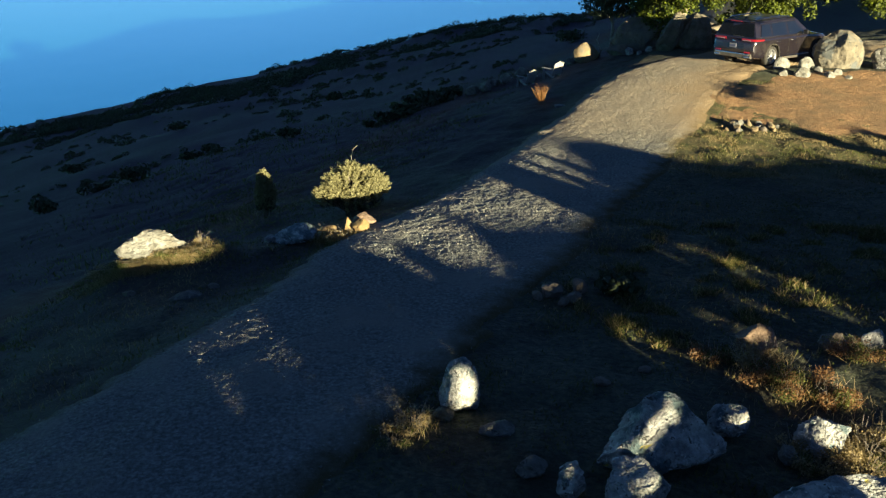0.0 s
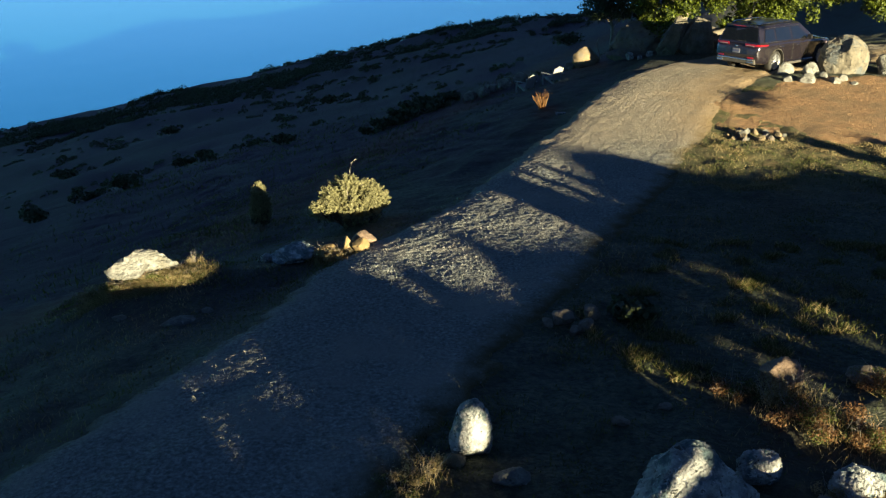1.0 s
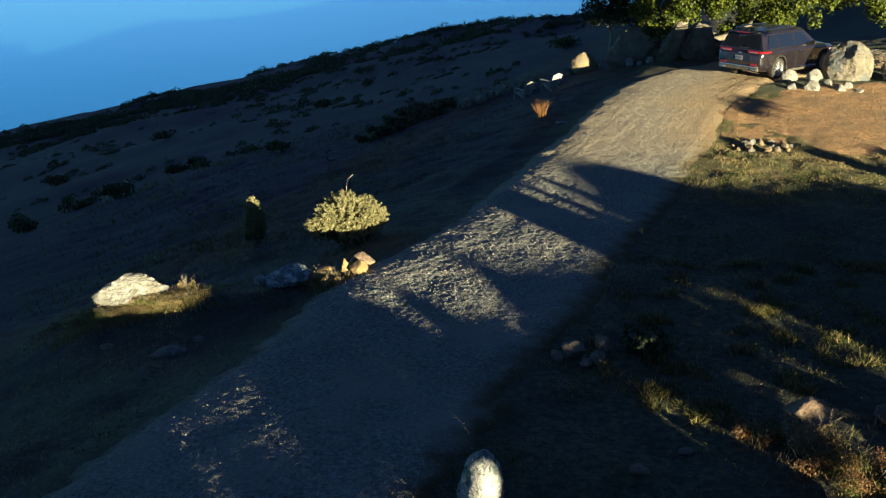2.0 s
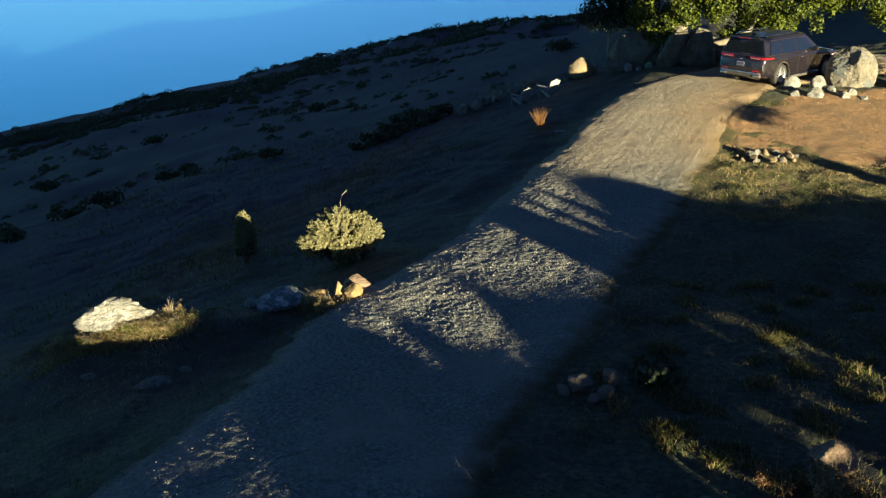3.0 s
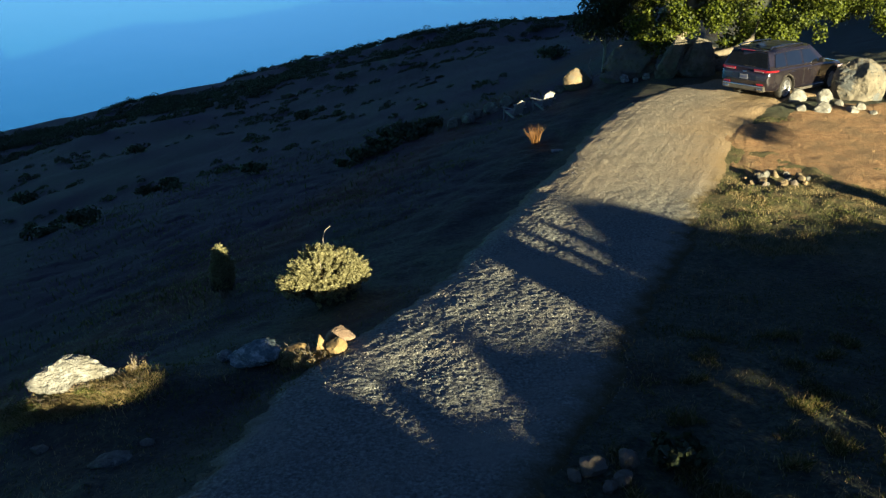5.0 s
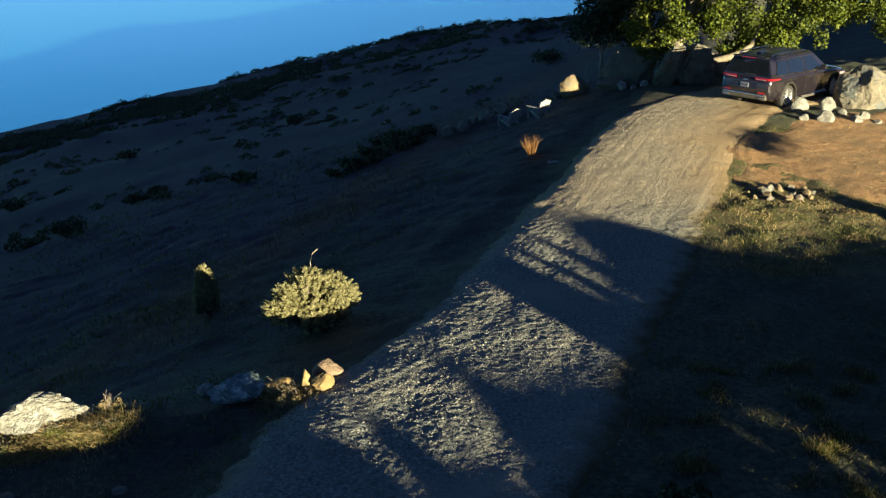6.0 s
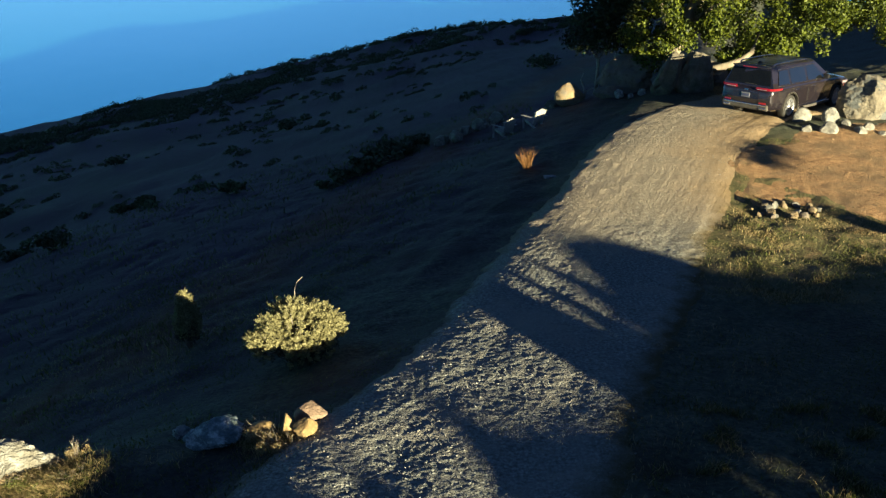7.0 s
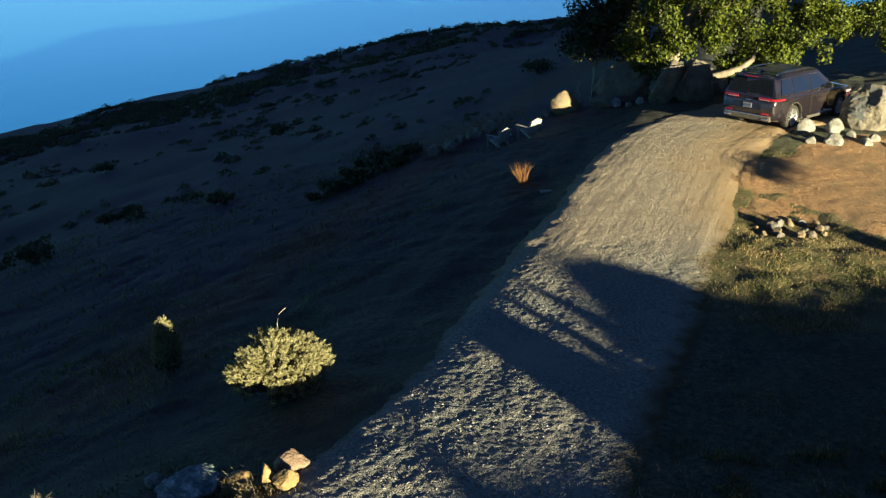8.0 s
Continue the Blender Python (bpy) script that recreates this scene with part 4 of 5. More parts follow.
def shade_tree(s0, rows_, seed, deep=-12.0):
    """A taller unseen tree added behind the thicket for its shade; rows_: place along it, height, half width, half
    height of its boughs.
    """
    foot = PERP * s0 + ALONG * deep
    z = ground_z(foot.x, foot.y)
    thing = tagged(new("tree"), "unseen tall tree added behind the thicket for its shade", "tree")
    thing.location = (foot.x, foot.y, z)
    rng = np.random.default_rng(seed)
    cs = []
    for s, h, rs, rh in rows_:
        n = int(rs * rh * 2600) + 110
        a, r = rng.uniform(0, math.tau, n), np.sqrt(rng.random(n))
        ss, hh, aa = s + rs * r * np.cos(a) - s0, h + rh * r * np.sin(a) - z, rng.normal(0, 0.35, n)
        cs.append(np.stack([PERP.x * ss + ALONG.x * aa, PERP.y * ss + ALONG.y * aa, hh], 1))
    c = np.concatenate(cs)
    v, f = quads(c, unit(len(c), rng) + np.array((-0.3, 0.6, 0)), unit(len(c), rng), np.full(len(c), 0.13), np.full(len(c), 0.16))
    top = max(h for _, h, _, _ in rows_) - z
    lean = [(0, -0.2), (-1.2, top * 0.45), (-3.4, top * 0.72), (-5.6, top * 0.85), (-7.4, top * 0.9)]
    part("trunk", tube([(PERP.x * q, PERP.y * q, z_) for q, z_ in lean], [0.3, 0.24, 0.17, 0.1, 0.05]), M_BARK, thing)
    part("crown", mesh_from("crown", v, f, M_LEAF_DARK, smooth=False), M_LEAF_DARK, thing)
    return thing


# high crown shades the far boulders; low leaf patches drop a dark spot on the clearing
shade_tree(33.0, [(s, h, 0.55, 0.5) for s in np.arange(24.7, 27.9, 0.5) for h in np.arange(8.3 if 25.5 < s < 27.3 else (7.3 if s < 26 else 8.1), 11.5, 0.55)] + [(27.05, 7.6, 0.45, 0.65), (24.7, 4.82, 0.36, 0.05), (24.15, 4.72, 0.42, 0.07), (23.6, 4.62, 0.32, 0.05)], 235)


# ---- parked car on the bend ----
M_PAINT = mat("car_paint", [(0.3, (0.013, 0.010, 0.013)), (0.7, (0.020, 0.016, 0.020))], scale=3, rough=0.25, bump=0, metallic=0.35, spec=0.5, coat=1.0,
              patch=(0.030, 0.025, 0.022), patch_scale=2.0, patch_range=(0.55, 0.85))
M_ROOF = mat("roof_paint", [(0.3, (0.010, 0.010, 0.011)), (0.7, (0.014, 0.014, 0.015))], scale=3, rough=0.3, bump=0, spec=0.4, coat=0.3)
M_TINT = mat("tinted_glass", [(0.3, (0.004, 0.005, 0.006)), (0.7, (0.006, 0.007, 0.008))], scale=3, rough=0.03, bump=0, spec=0.2)
M_GLASS_SIDE = mat("side_glass", [(0.3, (0.004, 0.005, 0.006)), (0.7, (0.006, 0.007, 0.008))], scale=3, rough=0.03, bump=0, spec=1.0, coat=1.0)
M_ALLOY = mat("alloy", [(0.3, (0.34, 0.34, 0.35)), (0.7, (0.44, 0.43, 0.43))], scale=6, rough=0.42, bump=0, metallic=0.8)
M_CHROME = mat("chrome", [(0.3, (0.62, 0.62, 0.64)), (0.7, (0.72, 0.72, 0.74))], scale=6, rough=0.18, bump=0, metallic=1.0)
M_RUBBER = mat("tyre_rubber", [(0.3, (0.018, 0.017, 0.016)), (0.7, (0.04, 0.036, 0.03))], scale=9, rough=0.85, bump=0.3, fine=60)
M_CLAD = mat("dusty_cladding", [(0.3, (0.03, 0.028, 0.026)), (0.7, (0.09, 0.078, 0.062))], scale=4, rough=0.8, bump=0.1)
M_RED = mat("red_lens", [(0.3, (0.13, 0.004, 0.008)), (0.7, (0.17, 0.006, 0.010))], scale=8, rough=0.12, bump=0, spec=0.6, coat=0.6)
M_WHITE = mat("clear_lens", [(0.3, (0.20, 0.15, 0.16)), (0.7, (0.26, 0.20, 0.21))], scale=8, rough=0.15, bump=0, spec=0.6)
M_PLATE = mat("plate", [(0.3, (0.10, 0.10, 0.12)), (0.7, (0.14, 0.14, 0.16))], scale=8, rough=0.5, bump=0)
M_BARS = mat("plate_bars", [(0.3, (0.05, 0.06, 0.12)), (0.7, (0.06, 0.07, 0.14))], scale=8, rough=0.5, bump=0)
b = M_RED.node_tree.nodes["Principled BSDF"]
b.inputs["Emission Color"].default_value, b.inputs["Emission Strength"].default_value = (1.0, 0.03, 0.05, 1), 0.02


def loft(rings, cap=True):
    bm = bmesh.new()
    vs = [[bm.verts.new(p) for p in r] for r in rings]
    for r, s in zip(vs, vs[1:]):
        for k in range(len(r) - 1):
            bm.faces.new((r[k], r[k + 1], s[k + 1], s[k]))
        bm.faces.new((r[-1], r[0], s[0], s[-1]))
    if cap:
        bm.faces.new(vs[0])
        bm.faces.new(vs[-1][::-1])
    bmesh.ops.recalc_face_normals(bm, faces=bm.faces)
    for f in bm.faces:
        f.smooth = True
    return bm


def full(half):
    """A closed ring from a right-hand half profile that runs from the bottom to the top."""
    return half + [(-x, y, z) for x, y, z in half[::-1]]


def lathe(profile, n=32):
    """Turns (x, radius) pairs round the x axis."""
    bm = bmesh.new()
    rings = [[bm.verts.new((x, r * math.cos(k * math.tau / n), r * math.sin(k * math.tau / n))) for k in range(n)] for x, r in profile]
    for r, s in zip(rings, rings[1:]):
        for k in range(n):
            bm.faces.new((r[k], r[(k + 1) % n], s[(k + 1) % n], s[k]))
    bmesh.ops.recalc_face_normals(bm, faces=bm.faces)
    for f in bm.faces:
        f.smooth = True
    return bm


def slab(outline, offset, thick=0.012):
    """A thin panel from outline points, lifted along its normal."""
    bm = bmesh.new()
    pts = [Vector(p) for p in outline]
    nrm = (pts[1] - pts[0]).cross(pts[2] - pts[0]).normalized()
    lo = [bm.verts.new(p + nrm * (offset - thick)) for p in pts]
    hi = [bm.verts.new(p + nrm * offset) for p in pts]
    bm.faces.new(hi)
    bm.faces.new(lo[::-1])
    for k in range(len(pts)):
        j = (k + 1) % len(pts)
        bm.faces.new((lo[k], lo[j], hi[j], hi[k]))
    bmesh.ops.recalc_face_normals(bm, faces=bm.faces)
    return bm


def ribbon(path, z0, z1, out=0.012):
    """An upright bent strip along (x, y) points, with thickness."""
    bm = bmesh.new()
    n = len(path)
    cols = []
    for i, (x, y) in enumerate(path):
        a, c = path[max(i - 1, 0)], path[min(i + 1, n - 1)]
        tx, ty = c[0] - a[0], c[1] - a[1]
        l = math.hypot(tx, ty)
        ox, oy = ty / l * out, -tx / l * out
        t = i / (n - 1)
        lo, hi = z0[0] + (z0[1] - z0[0]) * t, z1[0] + (z1[1] - z1[0]) * t
        cols.append([bm.verts.new(p) for p in ((x - ox, y - oy, lo), (x + ox, y + oy, lo), (x + ox, y + oy, hi), (x - ox, y - oy, hi))])
    for c, d in zip(cols, cols[1:]):
        for k in range(4):
            bm.faces.new((c[k], c[(k + 1) % 4], d[(k + 1) % 4], d[k]))
    bm.faces.new(cols[0])
    bm.faces.new(cols[-1][::-1])
    bmesh.ops.recalc_face_normals(bm, faces=bm.faces)
    return bm


def shifted(bm, m):
    bmesh.ops.transform(bm, matrix=m, verts=bm.verts)
    if m.determinant() < 0:
        bmesh.ops.reverse_faces(bm, faces=bm.faces)
    return bm


def flip(bm):
    return shifted(bm, Matrix.Diagonal((-1, 1, 1, 1)))


def cut(bm, cutter):
    """The first shape less the second."""
    a, c = bpy.data.meshes.new("a"), bpy.data.meshes.new("c")
    bm.to_mesh(a), cutter.to_mesh(c)
    bm.free(), cutter.free()
    oa, oc = new("a", a), new("c", c)
    md = oa.modifiers.new("cut", 'BOOLEAN')
    md.operation, md.object, md.solver = 'DIFFERENCE', oc, 'EXACT'
    deps = bpy.context.evaluated_depsgraph_get()
    me = bpy.data.meshes.new_from_object(oa.evaluated_get(deps))
    bpy.data.objects.remove(oa), bpy.data.objects.remove(oc)
    bpy.data.meshes.remove(a), bpy.data.meshes.remove(c)
    return me


def car(matrix):
    thing = tagged(new("car"), "dark grey seven-seat off-road car with chrome trim", "car")
    # body: y, half width, underside, shoulder, centre of the top
    st = [(-1.18, 0.78, 0.52, 0.93, 0.94), (-1.15, 0.88, 0.44, 1.02, 1.03), (-1.06, 0.94, 0.38, 1.09, 1.10), (-0.8, 0.965, 0.35, 1.11, 1.12), (-0.4, 0.98, 0.33, 1.12, 1.13),
          (0.2, 0.985, 0.30, 1.12, 1.13), (1.0, 0.98, 0.27, 1.11, 1.13), (1.9, 0.98, 0.27, 1.10, 1.12), (2.45, 0.975, 0.27, 1.09, 1.13), (2.9, 0.975, 0.28, 1.07, 1.12),
          (3.3, 0.97, 0.29, 1.04, 1.09), (3.65, 0.94, 0.31, 1.0, 1.04), (3.88, 0.86, 0.35, 0.93, 0.98), (4.0, 0.74, 0.40, 0.84, 0.90), (4.03, 0.62, 0.46, 0.76, 0.80)]
    rings = []
    for y, w, zb, zs, zt in st:
        h = [(0.35 * w, y, zb), (0.75 * w, y, zb), (w - 0.09, y, zb), (w - 0.03, y, zb + 0.05), (w - 0.005, y, zb + 0.16), (w + 0.004, y, zb + 0.3 * (zs - zb) + 0.06),
             (w - 0.012, y, zb + 0.62 * (zs - zb)), (w - 0.006, y, zs - 0.17), (w - 0.02, y, zs - 0.08), (w - 0.05, y, zs - 0.025), (w - 0.11, y, zs), (0.5 * w, y, zt - 0.01), (0.12 * w, y, zt)]
        rings.append(full(h))
    wells = joined(*[shifted(lathe([(-1.3, 0.001), (-1.3, 0.455), (1.3, 0.455), (1.3, 0.001)], 40), Matrix.Translation((0, y, 0.40))) for y in (0.0, 3.09)])
    me = cut(loft(rings), wells)
    me.set_sharp_from_angle(angle=radians(38))
    part("body", me, M_PAINT, thing)
    if not me.materials or me.materials[0] is None:
        me.materials.clear()
        me.materials.append(M_PAINT)
    # cabin: profile by height; y slides from the lower to the upper edge
    cb = [(-1.09, -0.93, 0.90, 0.665), (-0.6, -0.6, 0.925, 0.69), (0.3, 0.3, 0.935, 0.70), (1.1, 1.1, 0.935, 0.70), (1.75, 1.5, 0.93, 0.695), (2.62, 1.78, 0.90, 0.665)]
    lv = [(1.08, 1.0, 0.0), (1.13, 0.975, 0.06), (1.35, 0.60, 0.42), (1.60, 0.17, 0.84), (1.685, 0.02, 0.97)]
    rings = []
    for yb, yt, wb, wt in cb:
        h = [(wt + (wb - wt) * k, yb + (yt - yb) * v, z) for z, k, v in lv] + [(wt - 0.05, yt, 1.725), (wt - 0.17, yt, 1.75), (0.2, yt, 1.762), (0.0, yt, 1.763)]
        rings.append(full(h[:-1]))
    me = bpy.data.meshes.new("cabin")
    bm = loft(rings)
    bm.to_mesh(me)
    bm.free()
    me.materials.append(M_PAINT)
    me.set_sharp_from_angle(angle=radians(38))
    part("cabin", me, M_PAINT, thing)
    part("roof_panel", box(1.12, 2.35, 0.02, (0, 0.42, 1.762), bevel=0.008), M_ROOF, thing, "glossy black roof panel")
    for y in (-0.35, 0.45, 1.05):
        part("roof_seam", box(1.1, 0.012, 0.008, (0, y, 1.775), bevel=0), M_RUBBER, thing)
    part("spoiler", box(1.26, 0.24, 0.05, (0, -0.99, 1.715), pose(0, 0, 0, -4), 0.018), M_PAINT, thing)
    part("brake_light", box(0.5, 0.02, 0.025, (0, -1.116, 1.708), None, 0.006), M_RED, thing, "red brake light strip")
    part("antenna_fin", loft([full([(0.03, y, 1.765), (0.02, y, 1.765 + h * 0.6), (0.006, y, 1.765 + h)]) for y, h in ((-0.62, 0.075), (-0.5, 0.07), (-0.38, 0.03))]), M_ROOF, thing)
    rear = lambda x, z: (x, -1.09 + 0.16 * (z - 1.08) / 0.605, z)
    part("rear_window", slab([rear(-0.80, 1.15), rear(0.80, 1.15), rear(0.665, 1.63), rear(-0.665, 1.63)], 0.012), M_TINT, thing, "dark tinted rear window")
    part("wiper", box(0.42, 0.015, 0.015, (0.1, -1.10, 1.17), None, 0.004), M_RUBBER, thing)
    front = lambda x, z: (x, 2.62 - 0.84 * (z - 1.08) / 0.605, z)
    part("windscreen", slab([front(0.80, 1.14), front(-0.80, 1.14), front(-0.63, 1.65), front(0.63, 1.65)], 0.012), M_TINT, thing)
    # side glass, by station and height on the leaning side
    wx = lambda z: 0.70 + 0.235 * (1 - (z - 1.08) / 0.605)
    for side in (1, -1):
        panes = (("quarter_window", [(-0.78, 1.17), (-0.08, 1.16), (-0.08, 1.60), (-0.62, 1.58)]), ("rear_door_window", [(0.0, 1.16), (0.96, 1.15), (0.96, 1.615), (0.0, 1.605)]),
                 ("front_door_window", [(1.06, 1.15), (2.16, 1.15), (1.60, 1.60), (1.06, 1.615)]))
        for nm, pts in panes:
            bm = slab([(wx(z), y, z) for y, z in pts], 0.016)
            part(nm, bm if side > 0 else flip(bm), M_GLASS_SIDE, thing, "tinted side window")
        for nm, (y0, y1, z, th) in (("upper_trim", (-0.66, 1.62, 1.635, 0.014)), ("lower_trim", (-0.8, 2.2, 1.14, 0.012))):
            bm = box(0.014, y1 - y0, th * 1.6, (wx(z) + 0.006, (y0 + y1) / 2, z), None, 0.004)
            part(nm, bm if side > 0 else flip(bm), M_CHROME, thing, "thin chrome window trim")
        rail = tube([(0.60, -0.72, 1.755), (0.61, -0.62, 1.805), (0.625, 0.4, 1.83), (0.615, 1.25, 1.815), (0.60, 1.42, 1.755)], [0.022, 0.024, 0.024, 0.024, 0.018], 8)
        part("roof_rail", rail if side > 0 else flip(rail), M_CHROME, thing, "silver roof rail")
        mir = joined(box(0.20, 0.13, 0.17, (1.05, 2.03, 1.20), None, 0.04), box(0.10, 0.06, 0.05, (0.94, 2.02, 1.14), None, 0.015))
        part("door_mirror", mir if side > 0 else flip(mir), M_ROOF, thing, "black door mirror")
        for y in (0.55, 1.62):
            hd = box(0.035, 0.22, 0.03, (0.992, y - 0.25, 0.955), None, 0.01)
            part("door_handle", hd if side > 0 else flip(hd), M_CHROME, thing, "chrome door handle")
        for y in (0.02, 1.0, 2.08):
            sm = box(0.006, 0.012, 0.66, (0.983, y + 0.03, 0.74), None, 0)
            part("door_seam", sm if side > 0 else flip(sm), M_RUBBER, thing)
        sill = box(0.03, 2.0, 0.035, (0.982, 1.52, 0.345), None, 0.01)
        part("sill_trim", sill if side > 0 else flip(sill), M_CHROME, thing, "chrome sill strip")
        skirt = box(0.05, 2.1, 0.10, (0.962, 1.53, 0.285), None, 0.02)
        part("side_skirt", skirt if side > 0 else flip(skirt), M_CLAD, thing)
        lamp = ribbon([(0.36, -1.168), (0.62, -1.168), (0.82, -1.145), (0.925, -1.06), (0.97, -0.90), (0.985, -0.66)], (1.015, 1.03), (1.10, 1.085), 0.016)
        lamp = part("tail_light", lamp if side > 0 else flip(lamp), M_RED, thing, "slim red tail light")
        clear = box(0.34, 0.02, 0.022, (0.56, -1.182, 1.035), None, 0.006)
        part("reversing_light", clear if side > 0 else flip(clear), M_WHITE, lamp, "clear lens")
        refl = ribbon([(0.52, -1.20), (0.74, -1.175), (0.86, -1.13)], (0.575, 0.58), (0.625, 0.63), 0.012)
        part("reflector", refl if side > 0 else flip(refl), M_RED, thing, "red bumper reflector")
        pipe = shifted(box(0.24, 0.12, 0.075, (0.66, -1.16, 0.43), None, 0.02), Matrix.Identity(4))
        part("exhaust_tip", pipe if side > 0 else flip(pipe), M_CHROME, thing, "chrome exhaust tip")
        head = ribbon([(0.985, 3.35), (0.975, 3.6), (0.90, 3.86), (0.72, 4.0)], (0.82, 0.80), (0.90, 0.86), 0.014)
        part("headlight", head if side > 0 else flip(head), M_WHITE, thing)
        mark = ribbon([(0.992, 3.42), (0.984, 3.58)], (0.70, 0.70), (0.76, 0.76), 0.01)
        part("side_marker", mark if side > 0 else flip(mark), M_RED, thing, "red side marker")
        for y in (0.0, 3.09):
            arch = bmesh.new()
            rows_ = []
            for k in range(19):
                a = radians(-12 + k * 204 / 18)
                rows_.append([arch.verts.new((x, y + r * math.cos(a), 0.40 + r * math.sin(a))) for x, r in ((0.93, 0.44), (1.0, 0.45), (1.003, 0.485), (0.965, 0.50))])
            for p, q in zip(rows_, rows_[1:]):
                for k in range(3):
                    arch.faces.new((p[k], p[k + 1], q[k + 1], q[k]))
            bmesh.ops.solidify(arch, geom=list(arch.faces), thickness=0.012)
            bmesh.ops.recalc_face_normals(arch, faces=arch.faces)
            part("wheel_arch", arch if side > 0 else flip(arch), M_CLAD, thing, "dusty wheel arch cladding")
    part("rear_bumper", box(1.66, 0.12, 0.20, (0, -1.14, 0.46), None, 0.04), M_CLAD, thing)
    part("bumper_strip", box(1.52, 0.04, 0.055, (0, -1.205, 0.53), None, 0.015), M_CHROME, thing, "chrome bumper strip")
    part("tailgate_recess", box(0.98, 0.03, 0.22, (0, -1.17, 0.80), None, 0.012), M_PAINT, thing)
    plate = part("number_plate", box(0.31, 0.016, 0.155, (0, -1.192, 0.81), None, 0.005), M_PLATE, thing, "pale plate with plain bars")
    for k in range(6):
        part("bar", box(0.028, 0.006, 0.07, (-0.11 + k * 0.044, -1.202, 0.81), None, 0), M_BARS, plate)
    part("badge", box(0.16, 0.012, 0.035, (0, -1.17, 0.985), None, 0.008), M_CHROME, thing, "small chrome badge")
    part("grille", box(1.3, 0.04, 0.14, (0, 4.02, 0.72), None, 0.02), M_ROOF, thing)
    # wheels
    for y in (0.0, 3.09):
        for side in (1, -1):
            tyre = lathe([(0.70, 0.29), (0.70, 0.35), (0.72, 0.385), (0.77, 0.395), (0.89, 0.395), (0.94, 0.385), (0.965, 0.35), (0.965, 0.285), (0.94, 0.275)], 36)
            wheel = part("wheel", shifted(tyre if side > 0 else flip(tyre), Matrix.Translation((0, y, 0.395))), M_RUBBER, thing, "dusty black tyre")
            rim = [lathe([(0.74, 0.10), (0.78, 0.275), (0.952, 0.283), (0.955, 0.262), (0.90, 0.255), (0.86, 0.25)], 36), lathe([(0.90, 0.001), (0.945, 0.03), (0.945, 0.06), (0.89, 0.075)], 20)]
            for k in range(10):
                sp = box(0.03, 0.045, 0.21, (0.92, 0, 0.155), None, 0.008)
                rim.append(shifted(sp, Matrix.Rotation(k * math.tau / 10, 4, 'X')))
            rim = joined(*rim)
            part("rim", shifted(rim if side > 0 else flip(rim), Matrix.Translation((0, y, 0.395))), M_ALLOY, wheel, "ten-spoke silver alloy rim")
            part("brake_disc", shifted(lathe([(side * 0.76, 0.001), (side * 0.76, 0.17), (side * 0.79, 0.17), (side * 0.79, 0.001)], 24), Matrix.Translation((0, y, 0.395))), M_CLAD, wheel)
    thing.matrix_world = matrix
    return thing


CAR_AHEAD = Vector((0.788, 0.616, 0)).normalized()
cx, cy = 12.0, 35.9


def road_z(x, y):
    k = np.argmin((RX - x) ** 2 + (RY - y) ** 2)
    return float(RZ.ravel()[k])


fz = road_z(cx + CAR_AHEAD.x * 3.09, cy + CAR_AHEAD.y * 3.09)
bz = road_z(cx, cy)
car(pose(cx, cy, bz - 0.01, 0, 0, math.degrees(math.atan2(-CAR_AHEAD.x, CAR_AHEAD.y))) @ pose(0, 0, 0, math.degrees(math.atan2(fz - bz, 3.09))))

# ---- two garden chairs looking out over the slope ----
M_WOOD = mat("weathered_wood", [(0.3, (0.16, 0.155, 0.15)), (0.7, (0.33, 0.32, 0.30))], scale=6, fine=30, bump=0.4, stretch=(6, 1, 1))


def garden_chair(x, y, turn):
    """Slatted wooden chair with a raked back and broad arms; it faces along its own +y."""
    thing = tagged(new("garden_chair"), "weathered grey wooden slatted armchair on the slope edge", "chair", "garden chairs")
    for k in range(5):
        part("seat_slat", box(0.54, 0.09, 0.022, (0, 0.24 - k * 0.1, 0.37 - k * 0.025), pose(0, 0, 0, 14), 0.004), M_WOOD, thing)
    for k in range(5):
        part("back_slat", box(0.105, 0.024, 0.72 - 0.05 * abs(k - 2), ((k - 2) * 0.113, -0.36, 0.60 - 0.02 * abs(k - 2)), pose(0, 0, 0, 22), 0.006), M_WOOD, thing)
    part("back_rail", box(0.58, 0.03, 0.06, (0, -0.36, 0.58), pose(0, 0, 0, 22), 0.005), M_WOOD, thing)
    for s in (-1, 1):
        part("arm", box(0.13, 0.74, 0.025, (s * 0.36, -0.02, 0.56), None, 0.008), M_WOOD, thing)
        part("front_leg", box(0.09, 0.035, 0.56, (s * 0.33, 0.28, 0.275), None, 0.005), M_WOOD, thing)
        part("back_leg", box(0.03, 0.95, 0.10, (s * 0.29, -0.14, 0.22), pose(0, 0, 0, 22), 0.005), M_WOOD, thing)
    z = ground_z(x, y)
    thing.matrix_world = pose(x, y, z - 0.03, 0, 0, turn) @ Matrix.Scale(0.9, 4)
    return thing


garden_chair(3.72, 40.4, 38)
garden_chair(4.85, 40.2, 34)


